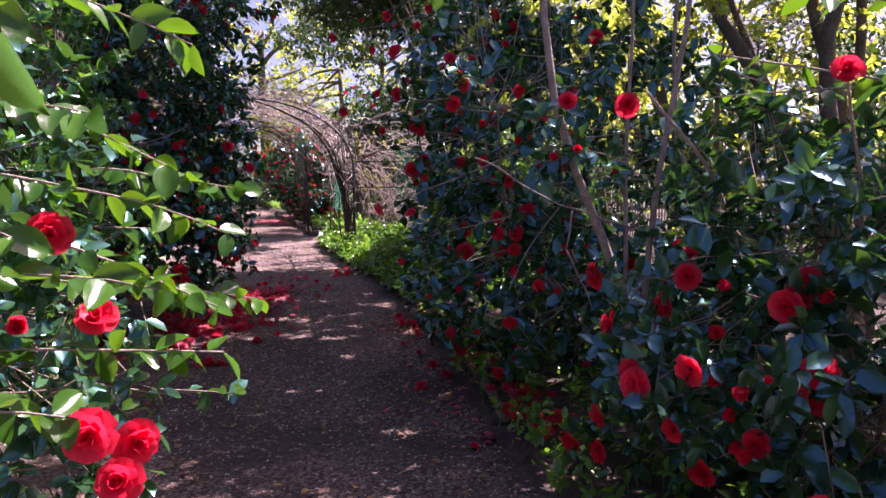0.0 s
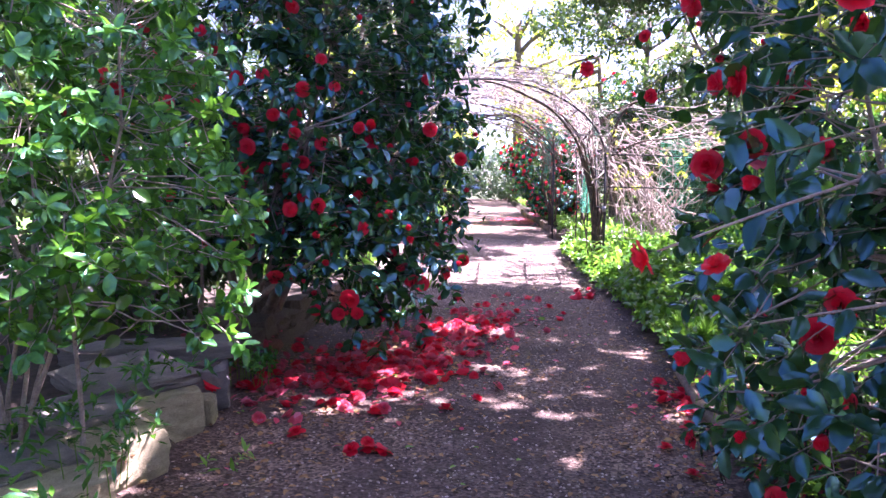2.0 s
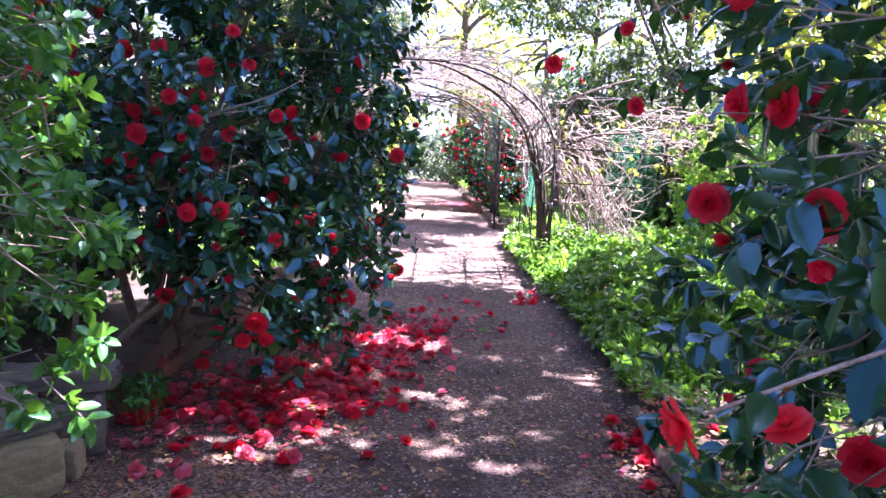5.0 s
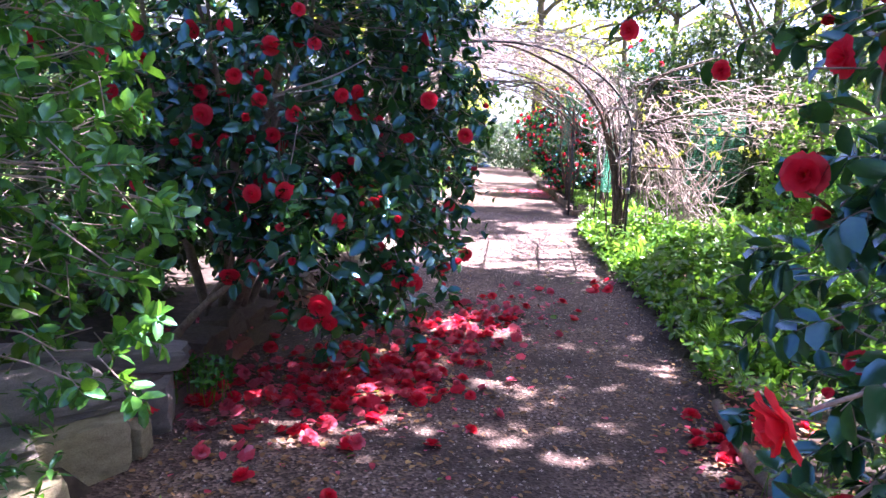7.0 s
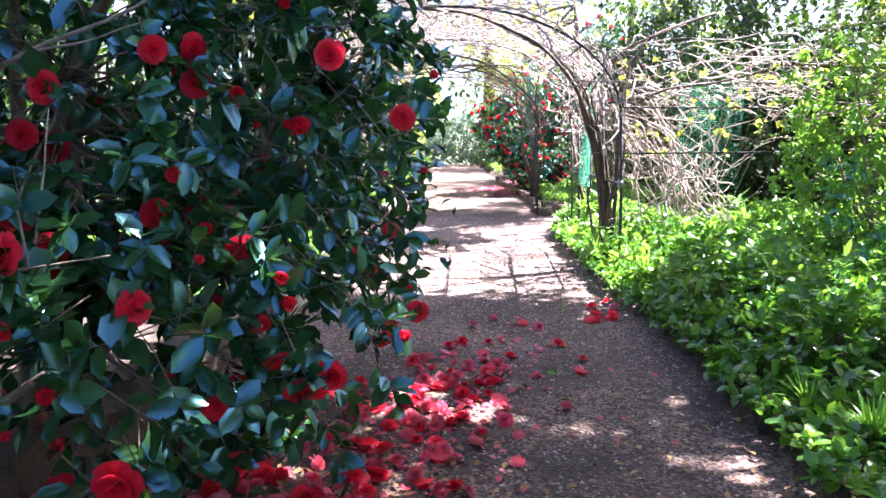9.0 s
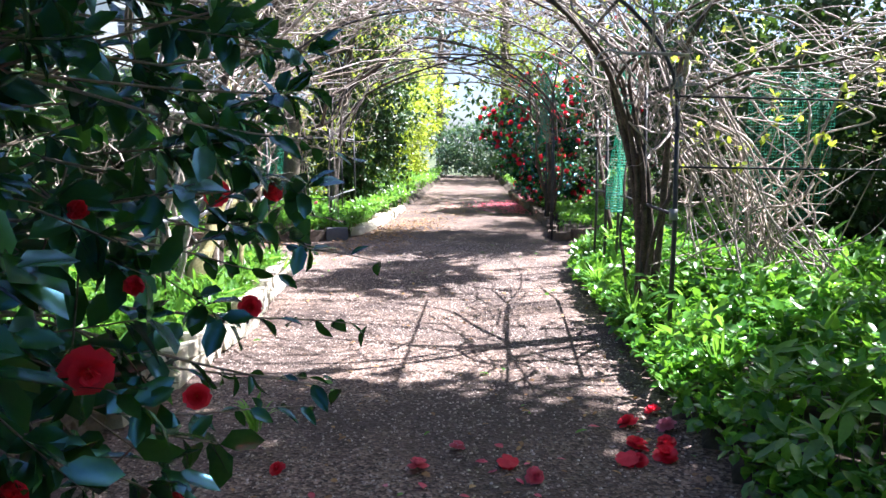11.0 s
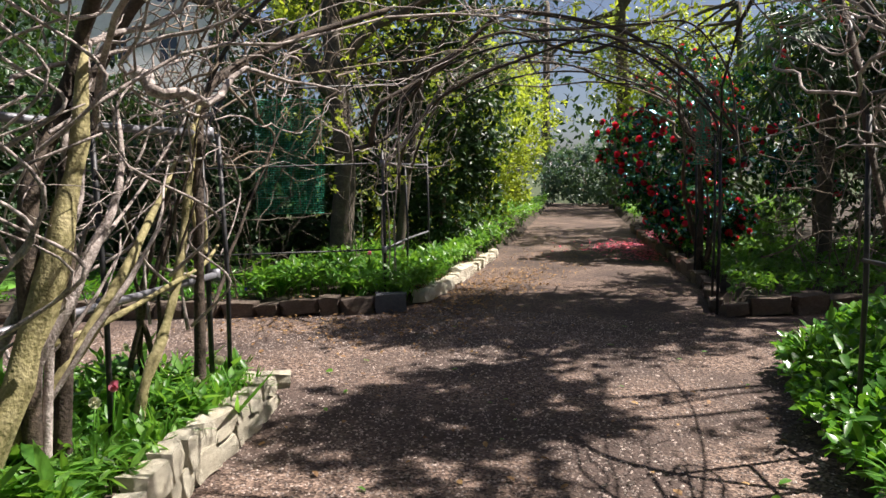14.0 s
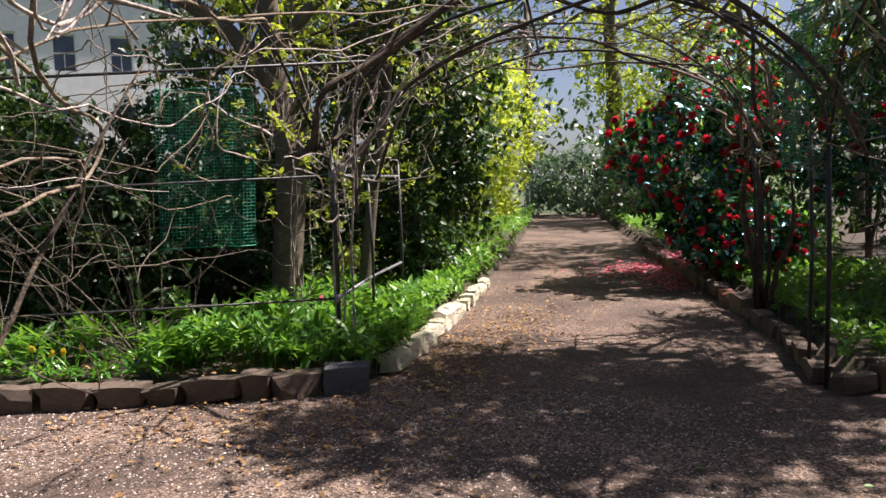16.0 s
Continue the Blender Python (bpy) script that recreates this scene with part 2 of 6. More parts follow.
def tube(geo, pts, radii, sides=6, cap=True):
    pts = np.asarray(pts, float)
    radii = np.broadcast_to(np.asarray(radii, float), len(pts))
    t = unit(np.gradient(pts, axis=0))
    ref = np.where(np.abs(t[:, 2:3]) > 0.9, np.array([[1.0, 0, 0]]), np.array([[0, 0, 1.0]]))
    if np.abs(t[:, 2]).max() > 0.9:
        ref = np.tile([[0.83, 0.55, 0.05]], (len(pts), 1))
    a = unit(np.cross(t, ref))
    b = np.cross(t, a)
    ang = np.arange(sides) * 2 * np.pi / sides
    v = pts[:, None] + radii[:, None, None] * (np.cos(ang)[None, :, None] * a[:, None] + np.sin(ang)[None, :, None] * b[:, None])
    n = len(pts)
    i, j = np.meshgrid(np.arange(n - 1), np.arange(sides), indexing="ij")
    p, q = i * sides + j, i * sides + (j + 1) % sides
    f = np.stack([np.stack([p, q, q + sides], -1), np.stack([p, q + sides, p + sides], -1)], 2).reshape(-1, 3)
    v = v.reshape(-1, 3)
    if cap:
        v = np.vstack([v, pts[:1], pts[-1:]])
        k = np.arange(sides)
        k1 = (k + 1) % sides
        e = (n - 1) * sides
        f = np.vstack([f, np.stack([k1, k, np.full(sides, n * sides)], -1), np.stack([e + k, e + k1, np.full(sides, n * sides + 1)], -1)])
    geo.add(v, f)


def bend(a, b, rng, wob=0.1, n=7, sag=0.0):
    """A crooked line from a to b."""
    a, b = np.asarray(a, float), np.asarray(b, float)
    s = np.linspace(0, 1, n)[:, None]
    length = np.linalg.norm(b - a)
    w = np.cumsum(rng.normal(0, 1, (n, 3)), axis=0)
    if n > 6:
        w = (np.vstack([w[:1], w[:-1]]) + 2 * w + np.vstack([w[1:], w[-1:]])) / 4
        w = (np.vstack([w[:1], w[:-1]]) + 2 * w + np.vstack([w[1:], w[-1:]])) / 4
    w -= w[0] + (w[-1] - w[0]) * s
    out = a + (b - a) * s + w * wob * length / n ** 0.5
    out[:, 2] += sag * length * 4 * (s * (1 - s))[:, 0]
    return out


def leaf_shape(width=0.54, fold=0.08, curl=0.12, tip=0.72):
    w = width / 2
    v = [(0, 0, 0), (-w * 0.9, 0.3, fold), (0, 0.32, 0), (w * 0.9, 0.3, fold),
         (-w * 0.85, tip, fold - curl * 0.5), (0, tip, -curl * 0.5), (w * 0.85, tip, fold - curl * 0.5), (0, 1, -curl)]
    f = [(0, 2, 1), (0, 3, 2), (1, 2, 5), (1, 5, 4), (2, 3, 6), (2, 6, 5), (4, 5, 7), (5, 6, 7)]
    return np.array(v), np.array(f)


LEAF = leaf_shape()
LANCE = leaf_shape(0.3, 0.05, 0.18, 0.6)
ROUND = leaf_shape(0.62, 0.06, 0.1, 0.66)
STRAP = leaf_shape(0.075, 0.015, 0.55, 0.62)
LOW = (np.array([(0, 0, 0), (-0.24, 0.5, 0.05), (0.24, 0.5, 0.05), (0, 1, -0.08)]), np.array([(0, 2, 1), (1, 2, 3)]))


def scatter(geo, shape, at, along, up, size, rng, wide=0.15):
    """Leaves of one shape: foot, direction, upper side and length of each."""
    tv, tf = shape
    at, d = np.asarray(at, float), unit(along)
    side = unit(np.cross(d, up))
    up = np.cross(side, d)
    k = len(at)
    size = np.broadcast_to(np.asarray(size, float), k)[:, None, None]
    w = 1 + rng.uniform(-wide, wide, (k, 1, 1))
    v = at[:, None] + size * (tv[None, :, 0:1] * w * side[:, None] + tv[None, :, 1:2] * d[:, None] + tv[None, :, 2:3] * up[:, None])
    geo.add(v.reshape(-1, 3), (tf[None] + (np.arange(k) * len(tv))[:, None, None]).reshape(-1, 3))


def frame_of(axis, spin=0.0):
    """A turn that brings z onto axis."""
    q = Vector(axis).to_track_quat("Z", "Y")
    return q.to_matrix().to_4x4() @ Matrix.Rotation(spin, 4, "Z")


def box(geo, lo, hi):
    x0, y0, z0 = lo
    x1, y1, z1 = hi
    v = [(x0, y0, z0), (x1, y0, z0), (x1, y1, z0), (x0, y1, z0), (x0, y0, z1), (x1, y0, z1), (x1, y1, z1), (x0, y1, z1)]
    q = [(0, 3, 2, 1), (4, 5, 6, 7), (0, 1, 5, 4), (1, 2, 6, 5), (2, 3, 7, 6), (3, 0, 4, 7)]
    geo.add(v, [t for a, b, c, d in q for t in ((a, b, c), (a, c, d))])


# ---------------------------------------------------------------- plan
def right_edge(y):
    return np.interp(y, [-6, 0, 3.3, 4.2, 5.3, 6.6, 8.4, 9.5, 10.6, 12.2, 13.95, 15.5, 17.2],
                     [1.7, 0.95, 0.42, 0.25, 0.05, -0.13, -0.45, -0.75, -1.05, -1.6, -2.1, -2.55, -2.8])


def left_edge(y):
    return np.interp(y, [-6, 2, 4, 5.7, 6.35, 7.2, 9, 11.2, 12.7, 13.8, 14.9],
                     [-1.5, -1.9, -2.3, -2.9, -3.1, -3.36, -3.75, -4.3, -4.7, -5.2, -5.6])


def far_left_edge(y):
    return np.interp(y, [18.1, 19, 21.7, 25.8, 33.2, 37.9, 44], [-6.45, -6.6, -7.2, -8.2, -10.3, -11.7, -13.5])


def far_right_edge(y):
    return np.interp(y, [19, 19.6, 20.5, 23.4, 26, 31.9, 37.6, 44], [-3.45, -3.5, -3.7, -4.6, -5.5, -7.4, -9.1, -11])



def bed_right(x, y):
    return (x > right_edge(y)) & (y < 17.25 + (x + 2.8) * 0.578) & (y < 24)


def bed_left(x, y):
    return (x < left_edge(y)) & (y < 14.95 + (x + 5.6) * 0.578)


def bed_far_left(x, y):
    return (x < far_left_edge(np.maximum(y, 18.1))) & (y > 18.1 + (x + 6.45) * 0.578)


def bed_far_right(x, y):
    return (x > far_right_edge(np.maximum(y, 19))) & (y > 19 + (x + 3.45) * 0.578)


def lumps(x, y, s=1.0):
    return 0.5 * np.sin(1.7 * x * s + 0.6 * y * s) + 0.3 * np.sin(2.9 * y * s - 1.1 * x * s + 1) + 0.2 * np.sin(5.3 * x * s + 4.1 * y * s)


def soil_height(x, y):
    return 0.13 + 0.035 * lumps(x, y, 1.3)


def sheet(name, inside, x0, x1, y0, y1, step, height, mat, label, category, edge=True):
    """Ground over the part of a rectangle that lies inside, sloping down at its rim."""
    xs, ys = np.arange(x0, x1 + step / 2, step), np.arange(y0, y1 + step / 2, step)
    gx, gy = np.meshgrid(xs, ys, indexing="ij")
    ins = inside(gx, gy)
    z = height(gx, gy)
    if edge:
        deep = ins.copy()
        deep[1:-1, 1:-1] &= ins[:-2, 1:-1] & ins[2:, 1:-1] & ins[1:-1, :-2] & ins[1:-1, 2:]
        z = np.where(deep, z, -0.05)
    v = np.stack([gx, gy, z], -1).reshape(-1, 3)
    ny = len(ys)
    i, j = np.meshgrid(np.arange(len(xs) - 1), np.arange(ny - 1), indexing="ij")
    ok = (ins[:-1, :-1] | ins[1:, :-1] | ins[:-1, 1:] | ins[1:, 1:]).ravel()
    a = (i * ny + j).ravel()[ok]
    f = np.vstack([np.stack([a, a + ny, a + ny + 1], -1), np.stack([a, a + ny + 1, a + 1], -1)])
    g = Geo()
    g.add(v, f)
    ob = new(name, g.mesh(name, mat))
    return tagged(ob, label, category, kind="structure")


big = Geo()
big.add([(-400, -400, -0.06), (400, -400, -0.06), (400, 400, -0.06), (-400, 400, -0.06)], [(0, 1, 2), (0, 2, 3)])
tagged(new("ground", big.mesh("ground", ROUGH)), "rough dark grassy garden soil reaching to the horizon", "ground", kind="structure")
sheet("path", lambda x, y: x < 99, -16, 9, -6, 44, 0.25, lambda x, y: 0.006 * lumps(x, y, 0.9), GRAVEL,
      "pinkish brown gravel garden path, dappled with shade", "path", edge=False)
sheet("bed_1", bed_right, -3, 9, -6, 24, 0.12, soil_height, SOIL, "raised soil of the planted bed beside the path", "flower bed")
sheet("bed_2", bed_left, -16, -1.3, -6, 15.2, 0.12, soil_height, SOIL, "raised soil of the bed behind the low stone wall", "flower bed")
sheet("bed_3", bed_far_left, -16, -6, 12, 44, 0.15, soil_height, SOIL, "raised soil of the bed beyond the crossing path", "flower bed")
sheet("bed_4", bed_far_right, -11.5, 9, 18, 44, 0.15, soil_height, SOIL, "raised soil of the shaded bed beyond the crossing path", "flower bed")
sheet("lawn", lambda x, y: (x < -10.6) & (y > 13.5) & (y < 20.5 + (x + 12) * 0.3), -34, -10, 12, 24, 0.5, lambda x, y: 0.2 + 0.02 * lumps(x, y), LAWN,
      "bright green mown lawn behind the hedge", "lawn")


# ---------------------------------------------------------------- flowers
def petal_grid(length, width, cup, curl, rng):
    s, t = np.meshgrid(np.linspace(-1, 1, 3), np.linspace(0, 1, 4), indexing="ij")
    w = width * np.array([0.3, 0.8, 1.0, 0.7])[None] * (1 + rng.uniform(-0.1, 0.1))
    x = s * w / 2
    y = t * length
    z = cup * (s ** 2) * 0.35 * width + cup * length * 0.55 * t - curl * length * t ** 2.5 + rng.normal(0, 0.03 * length, s.shape) * t
    v = np.stack([x, y, z], -1).reshape(-1, 3)
    f = []
    for i in range(2):
        for j in range(3):
            a = i * 4 + j
            f += [(a, a + 4, a + 5), (a, a + 5, a + 1)]
    return v, np.array(f)


def blossom(rng, size, whorls):
    """Petals in rings: each ring gives count, length, cup, curl and tilt."""
    g = Geo()
    for k, (count, length, cup, curl, tilt) in enumerate(whorls):
        for i in range(count):
            v, f = petal_grid(length * size, 0.98 * length * size, cup, curl, rng)
            c, s = math.cos(tilt + rng.normal(0, 0.12)), 0
            s = math.sqrt(max(0, 1 - c * c))
            v = np.stack([v[:, 0], v[:, 1] * c - v[:, 2] * s, v[:, 1] * s + v[:, 2] * c], -1)
            a = 2 * math.pi * (i + 0.5 * k) / count + rng.normal(0, 0.1)
            ca, sa = math.cos(a), math.sin(a)
            v = np.stack([v[:, 0] * ca - v[:, 1] * sa, v[:, 0] * sa + v[:, 1] * ca, v[:, 2] + 0.04 * size * k], -1)
            g.add(v, f)
    return g


def stamen_mesh(size):
    g = Geo()
    r = np.random.default_rng(3)
    for i in range(14):
        a, d = r.uniform(0, 6.28), r.uniform(0, 0.1) * size
        p = np.array([math.cos(a) * d, math.sin(a) * d, 0.02 * size])
        tube(g, [p, p * 1.6 + np.array([0, 0, 0.26 * size])], [0.012 * size, 0.022 * size], 4)
    return g.mesh("stamens", STAMEN)


FR = np.random.default_rng(11)
OPEN = [blossom(FR, 0.056, [(7, 1.0, 0.25, 0.2, 0.2), (6, 0.88, 0.4, 0.12, 0.5), (5, 0.7, 0.5, 0.05, 0.85), (3, 0.5, 0.5, 0.0, 1.15)]) for _ in range(3)]
HALF = [blossom(FR, 0.052, [(5, 1.0, 0.5, 0.0, 0.85), (5, 0.85, 0.5, 0.0, 1.1), (3, 0.7, 0.6, 0, 1.3)]) for _ in range(2)]
BUD = [blossom(FR, 0.03, [(4, 1.0, 0.7, 0.35, 1.3), (3, 0.9, 0.7, 0.3, 1.4)])]
LIMP = [blossom(FR, 0.055, [(6, 1.0, 0.2, 0.2, 0.15), (6, 0.9, 0.3, 0.1, 0.5), (5, 0.7, 0.4, 0.05, 0.85), (3, 0.5, 0.4, 0.0, 1.1)]) for _ in range(4)]
RED_FLOWERS = [g.mesh("red_camellia", RED) for g in OPEN + HALF + BUD]
CORAL_FLOWERS = [g.mesh("coral_camellia", CORAL) for g in OPEN]
PINK_FLOWERS = [g.mesh("pink_camellia", PINK) for g in OPEN]
FALLEN = [g.mesh("fallen_red", RED) for g in LIMP] + [LIMP[0].mesh("fallen_rosy", ROSY)]
STAMENS = stamen_mesh(0.056)


def flower(parent, at, axis, rng, meshes=RED_FLOWERS, scale=1.0, stamens=False, kind=None, label=""):
    k = rng.integers(len(meshes)) if kind is None else kind
    m = Matrix.Translation(Vector(at)) @ frame_of(axis, rng.uniform(0, 6.28)) @ Matrix.Scale(scale * rng.uniform(0.85, 1.12), 4)
    ob = piece("flower", meshes[k], parent, m, label)
    if stamens and k < 3:
        st = new("stamens", STAMENS)
        st.parent = ob
    return ob


# ---------------------------------------------------------------- shrubs and trees
def lumpy(u, seed):
    a = 1 + 0.16 * np.sin(3.1 * u[:, 0] + 4.3 * u[:, 2] + seed) + 0.12 * np.sin(5.7 * u[:, 1] - 3.3 * u[:, 0] + 2 * seed)
    return a + 0.09 * np.sin(9.1 * u[:, 2] + 7.7 * u[:, 1] + seed)


def crown_tips(rng, count, centre, radii, seed, inner=0.5, keep=None):
    u = unit(rng.normal(0, 1, (count * 2, 3)))
    r = (inner + (1.04 - inner) * rng.uniform(0, 1, count * 2) ** 0.6) * lumpy(u, seed)
    p = np.asarray(centre) + np.asarray(radii) * u * r[:, None]
    ok = p[:, 2] > 0.22
    if keep is not None:
        ok &= keep(p)
    return p[ok][:count], u[ok][:count]


def sprays(rng, geo, twigs, tips, out, shape, leaf, per_tip, droop=0.25, spread=0.2, twig_r=0.003, size_var=0.25):
    """A leafy twig end at every tip."""
    k = len(tips)
    o = unit(out + rng.normal(0, 0.45, (k, 3)) + np.array([0, 0, -droop]))
    t = rng.uniform(0, 1, (k, per_tip)) ** 0.7
    at = tips[:, None] + (t[..., None] - 0.5) * spread * o[:, None]
    ang = np.arange(per_tip)[None] * 2.4 + rng.uniform(0, 6.28, (k, 1))
    a = unit(np.cross(o, unit(rng.normal(0, 1, (k, 3)))))
    b = np.cross(o, a)
    rad = np.cos(ang)[..., None] * a[:, None] + np.sin(ang)[..., None] * b[:, None]
    d = unit(0.55 * o[:, None] + rad + rng.normal(0, 0.25, at.shape))
    d[..., 2] -= droop * 0.6
    up = rng.normal(0, 0.3, at.shape) + 0.5 * o[:, None] + np.array([0, 0, 0.8])
    size = leaf * (1 + rng.uniform(-size_var, size_var, k * per_tip))
    scatter(geo, shape, at.reshape(-1, 3), d.reshape(-1, 3), up.reshape(-1, 3), size, rng)
    if twigs is not None:
        for p, q in zip(tips, o):
            tube(twigs, [p - q * spread * 0.9 + rng.normal(0, 0.01, 3), p, p + q * spread * 0.45], [twig_r, twig_r * 0.8, twig_r * 0.4], 3, False)


def branching(rng, wood, base, tips, limbs, r0, centre, links=160, wob=0.12):
    """Limbs from the foot into the crown, and boughs from them to some of the tips."""
    nodes, rads = [], []
    base = np.asarray(base, float)
    for i in range(limbs):
        end = tips[rng.integers(len(tips))] * 0.75 + np.asarray(centre) * 0.25
        foot = base + np.array([rng.normal(0, r0 * 1.3), rng.normal(0, r0 * 1.3), 0])
        line = bend(foot, end, rng, wob, 9, 0.04)
        line[0, 2] = base[2] - 0.1
        rr = r0 * rng.uniform(0.6, 1.0) * np.linspace(1, 0.28, 9)
        tube(wood, line, rr, 7)
        nodes.append(line[2:])
        rads.append(rr[2:])
    nodes, rads = np.concatenate(nodes), np.concatenate(rads)
    for i in rng.permutation(len(tips))[:links]:
        k = np.argmin(np.linalg.norm(nodes - tips[i], axis=1) + rng.uniform(0, 0.25, len(nodes)))
        if np.linalg.norm(nodes[k] - tips[i]) < 2.2:
            r = min(rads[k] * 0.5, 0.016)
            tube(wood, bend(nodes[k], tips[i], rng, 0.13, 5), np.linspace(r, 0.003, 5), 4, False)


def shrub(name, label, base, blobs, leaf_mat, shape, leaf, tips, per_tip, seed, limbs=6, r0=0.03, flowers=0, keep=None,
          bark=BARK, meshes=RED_FLOWERS, facing=None, stamens=False, group="", category="shrub", links=160, inner=0.5,
          droop=0.25, spread=0.2, flower_scale=1.0, placed=(), twiggy=True):
    """A shrub of one or more rounded leafy masses: (centre, radii, share of the tips)."""
    rng = np.random.default_rng(seed)
    ob = thing(name, base, label, category, group)
    leaves, wood = Geo(), Geo()
    pts, outs = [], []
    for i, (c, r, share) in enumerate(blobs):
        p, u = crown_tips(rng, int(tips * share), c, r, seed + i, inner, keep)
        pts.append(p)
        outs.append(u)
    p, u = np.concatenate(pts), np.concatenate(outs)
    centre = np.mean(p, axis=0)
    branching(rng, wood, base, p, limbs, r0, centre, links=links)
    sprays(rng, leaves, wood if twiggy else None, p, u, shape, leaf, per_tip, droop, spread)
    part("wood", wood, bark, ob)
    part("foliage", leaves, leaf_mat, ob, kind="stuff")
    if flowers:
        score = np.linalg.norm((p - centre) / np.max(np.ptp(p, axis=0)), axis=1)
        if facing is not None:
            score = score + 0.45 * (u @ unit(np.asarray(facing, float))) + rng.uniform(0, 0.25, len(p))
        for i in np.argsort(-score)[:int(flowers * 1.6)][rng.permutation(int(flowers * 1.6))[:flowers]]:
            axis = u[i] + rng.normal(0, 0.4, 3) + (0 if facing is None else 0.7 * unit(np.asarray(facing, float)))
            flower(ob, p[i] + 0.08 * u[i], axis, rng, meshes, flower_scale, stamens)
    for at, axis in placed:
        flower(ob, at, axis, rng, meshes, 1.05, stamens, kind=rng.integers(3))
    return ob


def leafy_branch(parent, line, r, leaves, leaf, seed, meshes, up=(0, 0, 1)):
    """A branch near the walker whose single leaves can be told apart."""
    rng = np.random.default_rng(seed)
    g = Geo()
    line = np.asarray(line, float)
    tube(g, line, np.linspace(r, r * 0.35, len(line)), 6)
    part("branch", g, TWIG, parent)
    t = np.linspace(0.1, 1, leaves)
    seg = np.linspace(0, 1, len(line))
    at = np.stack([np.interp(t, seg, line[:, k]) for k in range(3)], -1)
    ax = unit(np.stack([np.interp(t, seg, np.gradient(line, axis=0)[:, k]) for k in range(3)], -1))
    for i in range(leaves):
        side = unit(np.cross(ax[i], [0, 0, 1.0])) * (1 if i % 2 else -1)
        d = unit(0.6 * ax[i] + side + rng.normal(0, 0.55, 3) + np.array([0, 0, -0.4]))
        n = unit(np.asarray(up, float) + rng.normal(0, 0.65, 3))
        s = unit(np.cross(d, n))
        n = np.cross(s, d)
        k = leaf * rng.uniform(0.75, 1.15)
        m = Matrix(((s[0] * k, d[0] * k, n[0] * k, at[i, 0]), (s[1] * k, d[1] * k, n[1] * k, at[i, 1]),
                    (s[2] * k, d[2] * k, n[2] * k, at[i, 2]), (0, 0, 0, 1)))
        piece("leaf", meshes[rng.integers(len(meshes))], parent, m)


def fine_leaf(width, fold, curl, mat):
    """A broad leaf with a sunk midrib and a pointed tip, for leaves close to the eye."""
    g = Geo()
    rows = [0.0, 0.12, 0.3, 0.5, 0.7, 0.86, 1.0]
    half = [0.02, 0.55, 0.95, 1.0, 0.8, 0.42, 0.0]
    v, f = [], []
    for y, h in zip(rows, half):
        for s in (-1, -0.5, 0, 0.5, 1):
            v.append((s * h * width / 2, y, fold * abs(s) * h - curl * y * y + 0.012 * math.sin(9 * y + 3 * s)))
    for i in range(6):
        for j in range(4):
            a = i * 5 + j
            f += [(a, a + 1, a + 6), (a, a + 6, a + 5)]
    g.add(v, f)
    return g.mesh("leaf", mat)


NEAR_LEAVES = [fine_leaf(0.55, 0.09, 0.12, CAMELLIA_NEAR), fine_leaf(0.48, 0.05, 0.2, CAMELLIA_NEAR), fine_leaf(0.6, 0.12, 0.05, CAMELLIA_NEAR)]
BIG_LEAVES = [fine_leaf(0.46, 0.08, 0.14, CAMELLIA_BIG), fine_leaf(0.42, 0.06, 0.22, CAMELLIA_BIG)]

# the red camellia that leans over the path on the walker's left-hand side
off_path = lambda p: (p[:, 0] < np.interp(p[:, 1], [5, 6.3, 7.4, 8, 9, 10.4, 12], [-2.6, -2.3, -1.95, -1.95, -2.25, -2.55, -3])) & ((p[:, 2] > 1.05 - 0.35 * np.sin(3 * p[:, 1])) | (p[:, 0] > -2.7)) | (p[:, 2] > 3.1)
left_bush = shrub("camellia_bush", "large glossy dark green camellia covered in red blossoms over the path", (-3.75, 7.7, 0.13),
      [((-3.35, 7.8, 1.95), (1.35, 1.55, 1.75), 0.74), ((-2.95, 9.2, 1.4), (0.6, 1.0, 1.0), 0.07), ((-2.55, 7.1, 0.9), (0.45, 0.7, 0.5), 0.07), ((-3.3, 8.6, 3.7), (1.3, 1.4, 0.7), 0.12)], CAMELLIA, LEAF, 0.1, 1750, 11, 21,
      limbs=8, r0=0.045, flowers=225, flower_scale=0.86, keep=off_path, facing=(0.55, -0.8, -0.05), stamens=True, links=420,
      placed=[((-2.73, 6.5, 1.23), (0.4, -1, 0.1)), ((-2.1, 7.4, 1.78), (0.3, -1, 0)), ((-3.05, 6.5, 1.63), (0.5, -1, 0)),
              ((-2.8, 6.6, 0.81), (0.5, -1, -0.2)), ((-2.2, 7.5, 0.64), (0.3, -1, 0)), ((-2.32, 6.52, 0.67), (0.4, -1, -0.3)),
              ((-2.0, 7.8, 1.58), (0.5, -1, 0)), ((-2.89, 7.0, 1.5), (0.5, -1, 0.2))], category="camellia")

